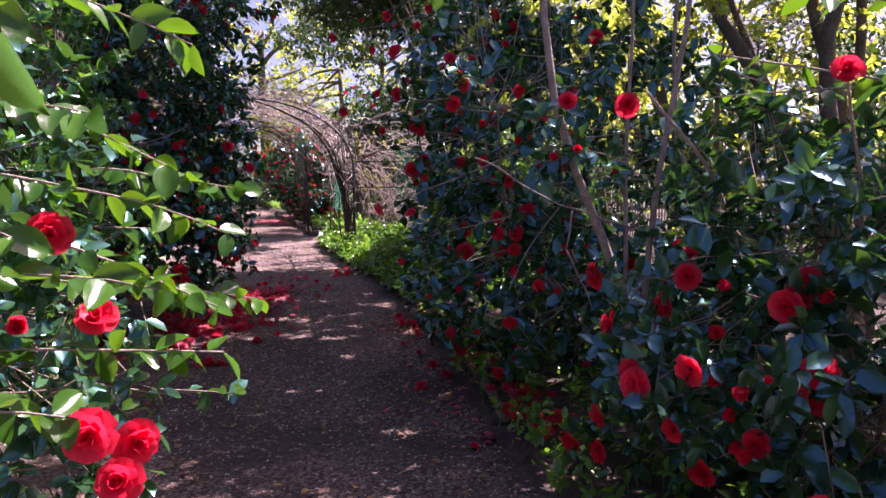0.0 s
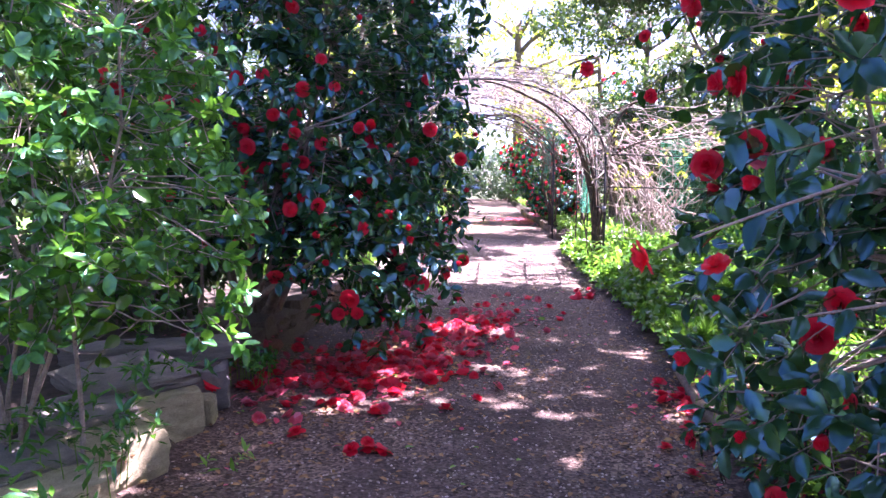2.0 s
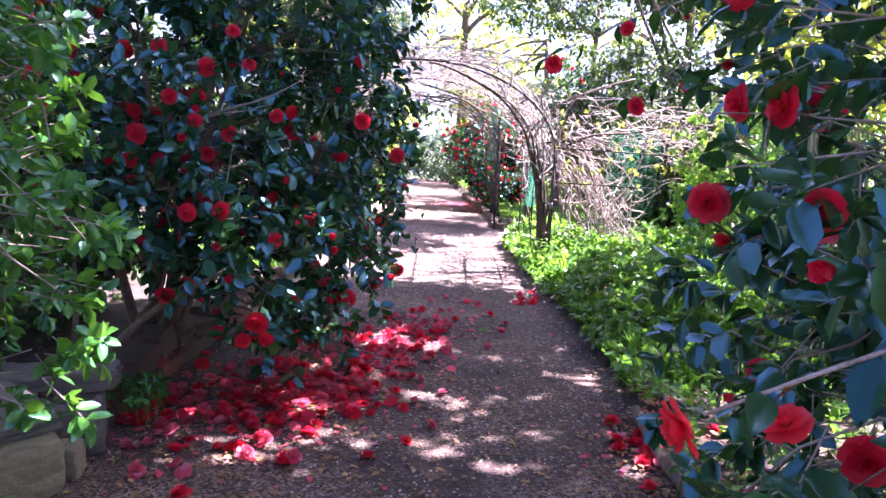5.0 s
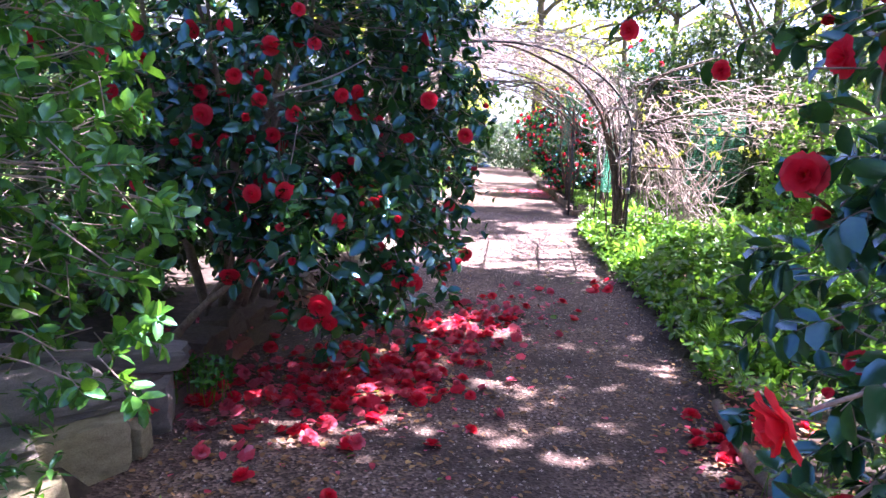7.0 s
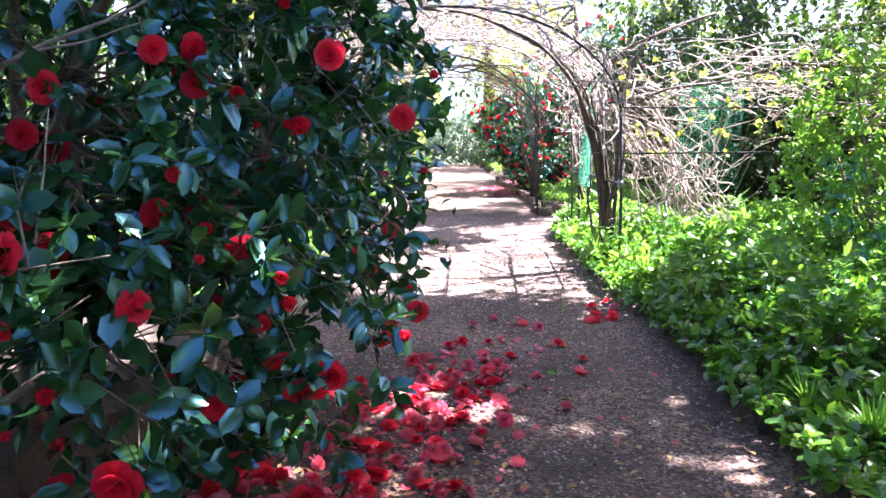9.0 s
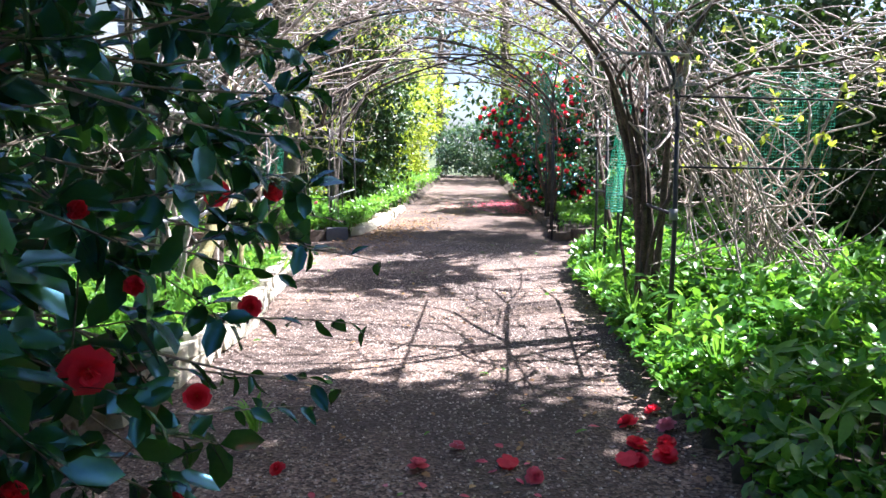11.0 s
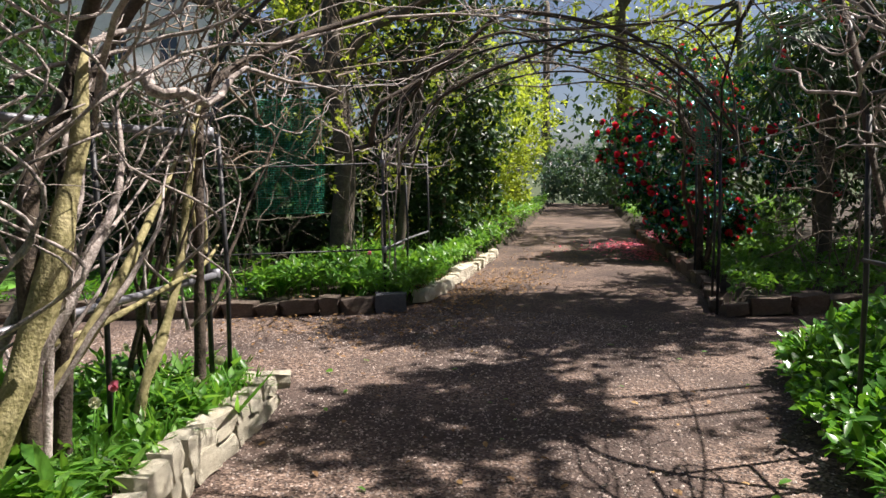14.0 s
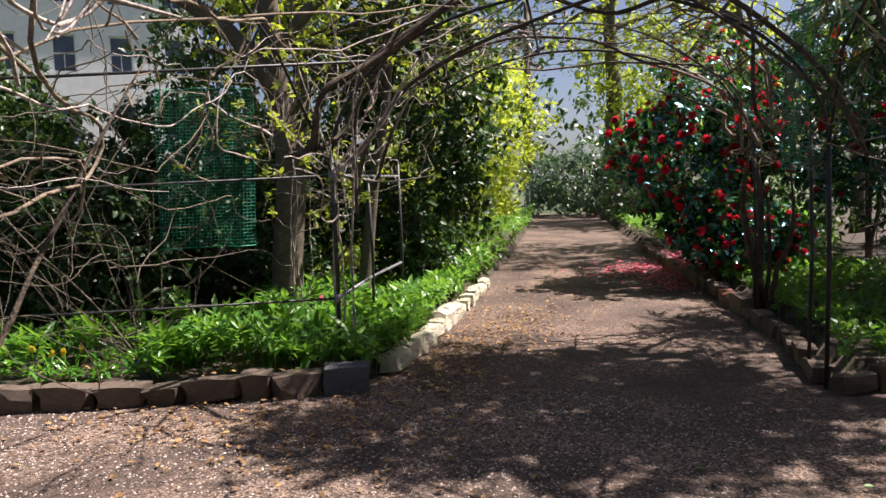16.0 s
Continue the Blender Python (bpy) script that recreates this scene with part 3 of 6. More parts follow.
lr = np.random.default_rng(29)
for a, b, r in (((-3.8, 7.6, 0.1), (-2.55, 6.85, 1.05), 0.05), ((-3.75, 7.5, 0.1), (-3.55, 6.6, 2.4), 0.04), ((-3.9, 7.8, 0.1), (-3.2, 7.2, 2.9), 0.045),
                ((-3.62, 6.5, 0.1), (-2.5, 6.5, 0.94), 0.036), ((-3.5, 6.5, 0.15), (-3.2, 6.2, 1.15), 0.022), ((-3.6, 7.2, 0.3), (-3.0, 6.7, 0.9), 0.028), ((-3.6, 6.9, 0.9), (-3.85, 6.4, 2.6), 0.03),
                ((-3.0, 6.75, 1.64), (-2.3, 6.95, 1.98), 0.011), ((-2.85, 6.75, 1.72), (-2.45, 6.9, 1.84), 0.006), ((-2.6, 6.6, 1.2), (-2.55, 6.65, 1.6), 0.005)):
    limb = Geo()
    tube(limb, bend(a, b, lr, 0.06, 10), np.linspace(r, r * 0.25, 10), 8)
    part("bare_limb", limb, BARK if r > 0.02 else TWIG, left_bush, "bare leaning limb of the camellia")

leafy_branch(left_bush, bend((-3.2, 9.5, 1.3), (-2.5, 10.25, 1.0), lr, 0.05, 8), 0.006, 9, 0.1, 75, BIG_LEAVES)
leafy_branch(left_bush, bend((-3.0, 9.0, 1.05), (-2.35, 9.6, 0.72), lr, 0.05, 8), 0.006, 11, 0.1, 76, BIG_LEAVES)
leafy_branch(left_bush, bend((-2.9, 8.9, 1.6), (-2.3, 9.3, 1.45), lr, 0.05, 8), 0.006, 11, 0.1, 77, BIG_LEAVES)

for i, z in enumerate((1.55, 1.3, 1.1, 0.9, 0.72, 0.55)):
    tip = (-2.55 - 0.12 * (i % 3), 10.1 + 0.14 * (i % 2), z - 0.15)
    leafy_branch(left_bush, bend((-3.15, 9.35, z + 0.1), tip, lr, 0.06, 8), 0.006, 15, 0.1, 180 + i, BIG_LEAVES)
    if i in (1, 3, 5):
        flower(left_bush, (tip[0] - 0.3, tip[1] - 0.33, tip[2] + 0.12), (0.6, -0.8, 0.1), lr, RED_FLOWERS, 0.85, True, i % 3)

# red camellias on the walker's right-hand side
clear_right = lambda p: p[:, 0] > np.interp(p[:, 1], [0, 1.5, 2.4, 3.2, 3.9, 4.5, 6, 8], [0.95, 0.75, 0.55, 0.2, -0.15, -0.25, -0.25, -0.1]) + 0.1 * np.sin(5 * p[:, 2])
right_bush = shrub("camellia_bush", "tall loose camellia with red blossoms beside the shaded path", (1.05, 5.2, 0.13),
      [((0.9, 5.3, 1.45), (1.3, 1.6, 1.4), 0.9), ((0.9, 5.4, 2.7), (1.0, 1.3, 0.7), 0.1)], CAMELLIA, LEAF, 0.098, 780, 10, 33,
      limbs=7, r0=0.026, flowers=100, keep=lambda p: clear_right(p) & ((p[:, 0] < 0.95) | (p[:, 2] < 1.2) | (np.sin(7 * p[:, 1] + 3 * p[:, 2]) > 0.45)), facing=(-0.6, -0.75, -0.05), stamens=True, links=260, bark=TWIG,
      placed=[((-0.2, 5.4, 1.51), (-0.2, -1, 0)), ((0.085, 5.38, 1.8), (-0.3, -1, 0.1)),
              ((0.15, 4.85, 0.97), (-0.2, -1, -0.1)), ((0.09, 5.95, 0.86), (-0.4, -1, 0)),
              ((0.08, 5.8, 0.4), (-0.4, -1, 0)), ((0.5, 4.5, 1.72), (-0.3, -1, 0))], category="camellia", flower_scale=0.8)
near_right = shrub("camellia_bush", "dark camellia with red blossoms close beside the path", (1.75, 2.9, 0.13),
      [((1.75, 2.85, 0.85), (0.95, 1.1, 0.85), 1.0)], CAMELLIA, LEAF, 0.098, 520, 10, 37, limbs=6, r0=0.022, flowers=50, keep=clear_right,
      facing=(-0.7, -0.7, 0), stamens=True, links=140,
      placed=[((0.9, 2.68, 1.08), (-0.3, -1, 0.3)), ((0.8, 3.2, 1.75), (-0.2, -1, 0.1)), ((1.2, 2.2, 1.75), (-0.4, -1, 0.5)), ((1.15, 2.2, 0.85), (-0.4, -1, 0.2))], category="camellia")
pink = np.random.default_rng(5)
for i, (a, b) in enumerate([((2.0, 2.5, 1.55), (0.85, 2.3, 1.82)), ((2.0, 2.4, 1.8), (1.0, 2.15, 1.95)), ((2.0, 2.6, 1.7), (0.95, 2.6, 1.72)), ((2.1, 2.6, 2.0), (1.05, 2.5, 2.1))]):
    leafy_branch(near_right, bend(a, b, pink, 0.06, 8, 0.03), 0.007, 15, 0.09, 160 + i, NEAR_LEAVES, (0.1, -0.3, 0.9))
flower(right_bush, (-0.32, 3.98, 1.29), (-0.9, -0.25, -0.5), pink, CORAL_FLOWERS, 0.85, True, 1, "coral red open blossom seen from the side")
flower(right_bush, (-0.17, 4.13, 1.255), (-0.5, -0.35, 0.75), pink, CORAL_FLOWERS, 0.75, True, 2, "coral red open blossom with yellow stamens")
flower(right_bush, (-0.06, 4.54, 1.52), (-0.2, -1, 0.2), pink, PINK_FLOWERS, 0.6, True, 2, "pink open blossom")
for i, (a, b) in enumerate([((0.6, 5.7, 2.5), (-0.82, 6.1, 2.02)), ((0.5, 5.5, 2.25), (-0.48, 5.7, 1.84)), ((0.7, 5.9, 2.9), (-0.6, 6.4, 2.55)), ((0.6, 5.2, 2.4), (-0.25, 5.2, 2.15)),
                            ((0.6, 6.0, 2.6), (-0.3, 6.6, 2.3)), ((0.8, 5.0, 2.8), (-0.4, 5.3, 2.6)), ((0.7, 5.6, 2.1), (-0.3, 6.0, 1.95)), ((0.4, 6.2, 2.8), (-1.0, 6.9, 2.75))]):
    leafy_branch(right_bush, bend(a, b, pink, 0.06, 8, 0.04), 0.006, 20, 0.095, 140 + i, BIG_LEAVES)
    flower(right_bush, (b[0] + 0.04, b[1] - 0.03, b[2] - 0.03), (-0.4, -0.9, -0.1), pink, RED_FLOWERS, 0.66, True, i % 5)
    flower(right_bush, (b[0] + 0.32, b[1] - 0.1, b[2] + 0.1), (-0.3, -0.9, 0.1), pink, RED_FLOWERS, 0.66, True, (i + 2) % 5)
leafy_branch(right_bush, bend((0.5, 4.35, 1.62), (-0.3, 4.0, 1.3), pink, 0.05, 8), 0.007, 12, 0.105, 71, BIG_LEAVES)
leafy_branch(right_bush, bend((0.6, 4.5, 1.8), (-0.25, 4.55, 1.62), pink, 0.05, 8), 0.006, 13, 0.1, 72, BIG_LEAVES)
leafy_branch(right_bush, bend((0.5, 4.2, 1.25), (-0.12, 4.1, 1.12), pink, 0.05, 8), 0.006, 12, 0.105, 73, BIG_LEAVES)
leafy_branch(right_bush, bend((0.6, 4.9, 2.05), (-0.15, 5.0, 1.95), pink, 0.05, 8), 0.006, 12, 0.095, 74, BIG_LEAVES)
for a, b, r in (((1.09, 3.63, 0.1), (0.42, 3.7, 2.9), 0.028), ((0.98, 3.75, 0.1), (1.25, 3.65, 2.9), 0.019), ((0.95, 3.95, 0.1), (1.0, 3.9, 2.8), 0.014),
                ((1.5, 2.8, 0.8), (1.2, 2.2, 1.74), 0.008), ((0.15, 3.25, 1.54), (0.52, 3.28, 1.33), 0.004), ((0.85, 3.35, 1.22), (0.52, 3.28, 1.33), 0.006), ((0.58, 3.28, 1.3), (0.55, 3.26, 1.13), 0.005), ((0.55, 3.26, 1.13), (0.67, 3.28, 0.86), 0.004),
                ((1.5, 4.6, 0.1), (1.35, 4.2, 2.9), 0.018),
                ((1.4, 3.2, 1.0), (0.75, 2.7, 1.75), 0.011), ((0.75, 4.2, 1.3), (0.05, 4.5, 1.5), 0.006), ((0.7, 4.1, 1.35), (0.35, 3.9, 0.85), 0.005)):
    bare = Geo()
    tube(bare, bend(a, b, pink, 0.07, 9), np.linspace(r, r * 0.55, 9), 7)
    part("bare_stem", bare, TWIG, right_bush, "tan bare stem of the camellia")

# sunlit young camellia on the walker's left-hand side at the start
near_left = shrub("camellia_bush", "sunlit bright green camellia with red blossoms at the path's edge", (-1.75, 1.95, 0.13),
      [((-1.8, 2.35, 1.05), (0.85, 0.7, 0.85), 1.0)], CAMELLIA, LEAF, 0.085, 330, 9, 45, limbs=6, r0=0.02, flowers=12, links=120,
      keep=lambda p: p[:, 0] < -0.78, facing=(0.3, -1, 0), stamens=True,
      placed=[((-0.78, 1.58, 0.9), (0.2, -1, 0.1)), ((-0.7, 1.62, 0.87), (0.7, -0.8, 0)), ((-0.71, 1.56, 0.8), (0.1, -1, 0.4)),
              ((-1.0, 1.88, 1.33), (0.4, -1, 0)), ((-0.83, 1.75, 1.13), (0.2, -0.6, 0.5))], category="camellia")
nl = np.random.default_rng(46)
for i, (a, b) in enumerate([((-1.5, 1.9, 1.0), (-0.56, 1.85, 1.02)), ((-1.5, 1.8, 1.25), (-0.62, 1.6, 1.22)), ((-1.5, 1.9, 1.9), (-0.72, 1.95, 1.5)),
                            ((-1.4, 1.9, 2.1), (-0.62, 1.9, 1.8)), ((-1.5, 1.6, 1.5), (-0.85, 1.45, 1.35)), ((-1.4, 2.2, 1.5), (-0.62, 2.15, 1.3)),
                            ((-1.3, 1.6, 1.9), (-0.8, 1.35, 1.75)), ((-1.4, 2.1, 2.3), (-0.75, 2.1, 2.0)), ((-1.5, 1.7, 0.9), (-0.82, 1.55, 0.95)),
                            ((-1.5, 2.2, 1.2), (-0.75, 2.2, 1.12)), ((-1.4, 1.5, 1.1), (-0.95, 1.35, 1.1)), ((-1.3, 1.2, 2.0), (-0.72, 1.1, 1.86)), ((-0.95, 0.95, 1.8), (-0.4, 0.68, 1.6)), ((-1.5, 2.0, 1.4), (-0.6, 1.95, 1.12)), ((-1.4, 1.7, 1.7), (-0.72, 1.6, 1.6)), ((-1.3, 2.7, 1.5), (-0.64, 2.45, 1.42)), ((-1.3, 2.6, 1.1), (-0.62, 2.45, 1.06))]):
    leafy_branch(near_left, bend(a, b, nl, 0.06, 8, 0.03), 0.006, 24, 0.1, 80 + i, NEAR_LEAVES, (0.1, -0.3, 0.9))

# pale small-leaved shrub over the stone edging
shrub("azalea_bush", "pale green small-leaved azalea over the stone edging", (-3.1, 4.7, 0.13),
      [((-2.9, 4.75, 1.7), (0.95, 0.95, 1.55), 0.8), ((-3.9, 5.6, 1.7), (0.9, 0.9, 1.5), 0.2)], AZALEA, LEAF, 0.07, 900, 15, 52, limbs=9, r0=0.015,
      keep=lambda p: (p[:, 0] < -1.85 - 0.8 * np.maximum(p[:, 1] - 4.67, 0) - 0.1 * np.sin(4 * p[:, 2])) & (p[:, 2] > np.where(p[:, 0] > -3.4, 0.85, 0.5) + 0.12 * np.sin(6 * p[:, 1])), links=260, bark=TWIG, droop=0.0, spread=0.16, category="azalea")

pale_shrub = thing("young_shrub", (-2.75, 4.75, 0.13), "young shrub with broad pale green leaves by the stones", "shrub")
ps = np.random.default_rng(53)
for i, (a, b) in enumerate([((-2.75, 4.75, 0.7), (-2.15, 4.35, 0.98)), ((-2.8, 4.8, 0.9), (-2.1, 4.62, 1.2)), ((-2.75, 4.7, 0.8), (-2.3, 4.3, 1.15)), ((-2.8, 4.8, 1.0), (-2.25, 4.75, 1.0)), ((-2.8, 4.7, 0.9), (-2.45, 4.3, 0.85)),
                            ((-2.8, 4.8, 1.2), (-2.2, 4.5, 1.4)), ((-2.75, 4.8, 0.6), (-2.4, 4.85, 0.9))]):
    leafy_branch(pale_shrub, bend(a, b, ps, 0.06, 8, 0.03), 0.005, 9, 0.085, 240 + i, NEAR_LEAVES, (0.3, -0.3, 0.8))
g = Geo()
tube(g, bend((-2.75, 4.75, 0.05), (-2.8, 4.8, 1.2), ps, 0.04, 7), np.linspace(0.014, 0.006, 7), 6)
part("stem", g, TWIG, pale_shrub)

# unseen leafy crowns added overhead to shade the path and the camellias
def canopy(name, label, base, blobs, mat, leaf, tips, per_tip, seed, bark=TRUNK, r0=0.09, limbs=5, category="tree", shape=LEAF, keep=None, links=120, inner=0.3, spread=0.3):
    return shrub(name, label, base, blobs, mat, shape, leaf, tips, per_tip, seed, limbs=limbs, r0=r0, bark=bark, links=links, inner=inner,
                 spread=spread, category=category, twiggy=False, keep=keep)


# added out of view: keeps the sun off the right-hand bushes
canopy("unseen_shade_tree", "unseen tall evergreen added to shade the camellias", (3.3, 5.8, 0.13),
       [((2.1, 6.6, 4.5), (1.6, 2.0, 0.9), 0.6), ((3.4, 4.4, 4.4), (1.3, 1.3, 0.6), 0.4)], CAMELLIA, 0.14, 700, 9, 62)
# unseen crown added for path shade; keep cuts gaps for the sun spots
canopy("unseen_shade_tree", "unseen very tall evergreen added to shade the path", (3.7, 10.6, 0.13),
       [((1.0, 9.4, 7.2), (3.0, 3.4, 1.1), 0.68), ((1.4, 12.9, 7.0), (1.5, 1.7, 0.9), 0.17), ((0.35, 13.5, 7.1), (1.9, 1.4, 0.8), 0.2)], CAMELLIA, 0.17, 3300, 9, 63, r0=0.12, limbs=4,
       keep=lambda p: ((np.abs(p[:, 0] - 1.25) > 0.55) | (np.abs(p[:, 1] - 11.0) > 1.6) | (np.sin(4 * p[:, 0] + 9 * p[:, 1]) > 0.3)) & ((p[:, 0] > 1.2) | (p[:, 1] > 8.3) | (np.sin(9 * p[:, 0] + 5 * p[:, 1]) < 0.2)) & (np.hypot(p[:, 0] - 2.0, p[:, 1] - 9.7) > 0.42) & (np.hypot(p[:, 0] - 0.5, p[:, 1] - 8.1) > 0.25))

# crown added above the view, placed so its shadow falls on the gravel
canopy("unseen_shade_tree", "unseen tall tree added to cast a leafy shadow on the gravel", (1.4, 19.4, 0.13),
       [((-1.35, 18.1, 6.5), (0.9, 1.25, 0.55), 0.85), ((0.9, 18.8, 6.4), (0.8, 0.8, 0.4), 0.15)], DARK, 0.14, 380, 9, 64, r0=0.08, limbs=4)

# ---------------------------------------------------------------- pergola
ARCHES = [((-5.1, 12.2), (-1.5, 12.64)), ((-5.76, 14.55), (-2.22, 15.25)), ((-6.86, 18.36), (-3.45, 19.1)), ((-7.6, 20.8), (-4.0, 21.4))]
RISE, CROWN = 1.66, 2.78


def arch_point(k, a):
    """A point on the tunnel: k along the arches (0 to 3), a from the left foot (0) over the crown (0.5) to the right foot (1)."""
    k = np.asarray(k, float)
    lx = np.interp(k, range(4), [p[0][0] for p in ARCHES])
    ly = np.interp(k, range(4), [p[0][1] for p in ARCHES])
    rx = np.interp(k, range(4), [p[1][0] for p in ARCHES])
    ry = np.interp(k, range(4), [p[1][1] for p in ARCHES])
    a = np.clip(np.asarray(a, float), 0, 1)
    low = 0.26
    th = np.clip((a - low) / (1 - 2 * low), 0, 1) * np.pi
    u = 0.5 - 0.5 * np.cos(th)
    z = np.where(a < low, RISE * a / low, np.where(a > 1 - low, RISE * (1 - a) / low, RISE + (CROWN - RISE) * np.sin(th)))
    return np.stack([lx + (rx - lx) * u, ly + (ry - ly) * u, z + 0.1 * (np.abs(z) < 0.001)], -1)


pergola = thing("pergola", (-3.7, 12.5, 0.0), "dark iron pipe pergola tunnel wound with bare vines", "pergola")


def rail(name, pts, r, mat=IRON, label=""):
    g = Geo()
    tube(g, pts, r, 8)
    return part(name, g, mat, pergola, label)


for k in range(4):
    rail("arch", arch_point(np.full(26, k), np.linspace(0.25, 0.75, 26)), 0.013)
    for e, (x, y) in enumerate(ARCHES[k]):
        rail("post", [(x, y, 0.0), (x + 0.01, y, 0.9), (x, y, RISE + 0.05)], 0.016)
for (x, y), top in (((-5.69, 14.62), 1.7), ((-5.5, 13.62), 1.75), ((-2.36, 15.56), 1.7), ((-2.08, 14.98), 1.7), ((-7.28, 19.6), 1.6), ((-1.75, 13.5), 1.9), ((-3.55, 19.5), 1.8)):
    rail("post", [(x, y, 0.0), (x + 0.015, y + 0.01, top * 0.5), (x, y, top)], 0.014)
for a, k in ((0.48, 0), (0.64, 0), (0.48, 2), (0.64, 2)):
    rail("purlin", arch_point(np.linspace(k, k + 1, 9), np.full(9, a)), 0.011)
for z in (0.88, 1.7):
    rail("rail", [(-5.1, 12.2, z), (-5.5, 13.62, z - 0.01), (-5.72, 14.58, z)], 0.02, GALV, "grey metal rail with end clamps")
    rail("rail", [(-1.5, 12.64, z + 0.12), (-2.08, 14.98, z + 0.1), (-2.36, 15.56, z + 0.1)], 0.012)
for z in (1.3, 1.74):
    rail("wire", [(-1.5, 12.64, z), (0.4, 13.5, z - 0.04), (2.6, 14.6, z + 0.05)], 0.007)
for z in (0.62, 1.57):
    rail("rail", [(-6.86, 18.36, z), (-7.28, 19.6, z), (-7.6, 20.8, z)], 0.014, GALV, "grey metal rail")
    rail("rail", [(-6.86, 18.36, z), (-8.6, 17.4, z - 0.03), (-12.0, 15.4, z - 0.02)], 0.009)
rail("rail", [(-6.6, 18.5, 2.42), (-8.6, 17.35, 2.36), (-12.0, 15.4, 2.3)], 0.012)
rail("rail", [(-3.45, 19.1, 1.66), (-3.4, 18.7, 2.2), (-3.2, 18.1, 2.65), (-2.95, 17.3, 2.82), (-2.65, 16.5, 2.65), (-2.45, 15.9, 2.2), (-2.36, 15.56, 1.66)], 0.012)
rail("rail", [(-6.86, 18.36, 1.6), (-6.75, 17.6, 2.4), (-6.45, 16.6, 2.8), (-6.05, 15.4, 2.4), (-5.76, 14.55, 1.66)], 0.01)
for x, y, z in ((-5.72, 14.58, 0.88), (-5.72, 14.58, 1.7), (-5.5, 13.62, 0.87), (-6.86, 18.36, 1.57), (-6.86, 18.36, 0.62), (-1.5, 12.64, 1.0), (-1.5, 12.64, 1.82)):
    rail("clamp", [(x, y, z - 0.035), (x, y, z + 0.035)], 0.028, GALV, "grey pipe clamp")


def vine(label, foot, stems, r, runs, span, sides, seed, trunk_mat=VINE_TRUNK, feet=0.05, spread=0.1, thin=1.0, shoot_mat=VINE):
    """A climbing vine: twisted stems up to the springing and bare shoots wandering over the tunnel."""
    rng = np.random.default_rng(seed)
    ob = thing("wisteria_vine", (foot[0], foot[1], 0.1), label, "vine")
    trunk, shoots = Geo(), Geo()
    k0, a0 = stems[0], stems[1]
    tops = []
    for i in range(stems[2]):
        foot_i = np.array([foot[0] + rng.normal(0, feet), foot[1] + rng.normal(0, feet), 0.0])
        top = arch_point(k0 + rng.normal(0, 0.12 + feet), a0 + rng.normal(0, 0.03)) + rng.normal(0, 0.09, 3)
        n = 16
        s = np.linspace(0, 1, n)
        line = foot_i + (top - foot_i) * s[:, None]
        ph = rng.uniform(0, 6.28)
        w = spread * (0.5 + 0.7 * s) * rng.uniform(0.5, 1.1)
        line[:, 0] += w * np.cos(ph + 4 * s) + np.cumsum(rng.normal(0, 0.012, n))
        line[:, 1] += w * np.sin(ph + 4 * s) + np.cumsum(rng.normal(0, 0.012, n))
        line[0, 2] = -0.02
        rr = r * rng.uniform(0.35, 0.9) * (1.15 - 0.35 * s - 0.6 * s ** 4) * (1 + 0.14 * np.sin(17 * s + ph) + 0.08 * np.sin(41 * s))
        tube(trunk, line, rr, 8)
        tops.append(line[-1])
    part("trunk", trunk, trunk_mat, ob)
    for i in range(runs):
        k, a = rng.uniform(*span), np.clip(rng.normal(*sides), 0.25, 0.75)
        n = rng.integers(12, 34)
        turn = np.cumsum(rng.normal(0, 0.1, n)) * 0.5 + rng.normal(0, 0.09)
        way = rng.uniform(0, 6.28) + np.cumsum(turn + rng.normal(0, 0.22, n))
        step = 0.065 * rng.uniform(0.7, 1.3)
        low = 0.14 if rng.uniform() < 0.2 else 0.24
        line = arch_point(np.clip(k + np.cumsum(np.cos(way)) * step / 2.6, -0.15, 3.1), np.clip(a + np.cumsum(np.sin(way)) * step / 9.5, low, 1 - low))
        line = line + np.cumsum(rng.normal(0, 0.034, (n, 3)), axis=0) + rng.normal(0, 0.09, 3) + np.array([0, 0, 0.1])
        line[1:-1] = (line[:-2] + 2 * line[1:-1] + line[2:]) / 4
        q = rng.uniform(0, 1) ** 3
        rr = (0.0022 + 0.008 * q) * thin * np.linspace(1.1, 0.5, n)
        tube(shoots, line, rr, 6 if q > 0.25 else 4, False)
    for i in range(int(runs * 0.07)):
        k, a = np.clip(k0 + rng.normal(0, 0.6), -0.12, 3.1), a0 + np.sign(0.5 - a0) * abs(rng.normal(0.14, 0.14))
        s = np.linspace(0, 1, 14)
        line = arch_point(k0 + rng.normal(0, 0.2) + (k - k0) * s, np.clip(a0 + (a - a0) * s, 0.1, 0.9))
        line = line + np.cumsum(rng.normal(0, 0.075, (14, 3)), axis=0) + np.array([0, 0, 0.06])
        line[1:-1] = (line[:-2] + 2 * line[1:-1] + line[2:]) / 4
        tube(shoots, line, np.linspace(r * rng.uniform(0.2, 0.6), 0.005, 14), 6, False)
    for i in range(int(runs * 1.1)):
        p = arch_point(rng.uniform(*span), np.clip(rng.normal(*sides), 0.24, 0.76))
        out = unit(rng.normal(0, 0.55, 3) + np.array([rng.normal(0, 0.4), 0, 0.7]))
        tube(shoots, bend(p, p + out * rng.uniform(0.12, 0.55), rng, 0.14, 5), np.linspace(0.006, 0.0022, 5) * rng.uniform(0.6, 1.4), 4, False)
    part("bare_twig", shoots, shoot_mat, ob, "bare grey-lilac winter shoots", kind="stuff")
    return ob


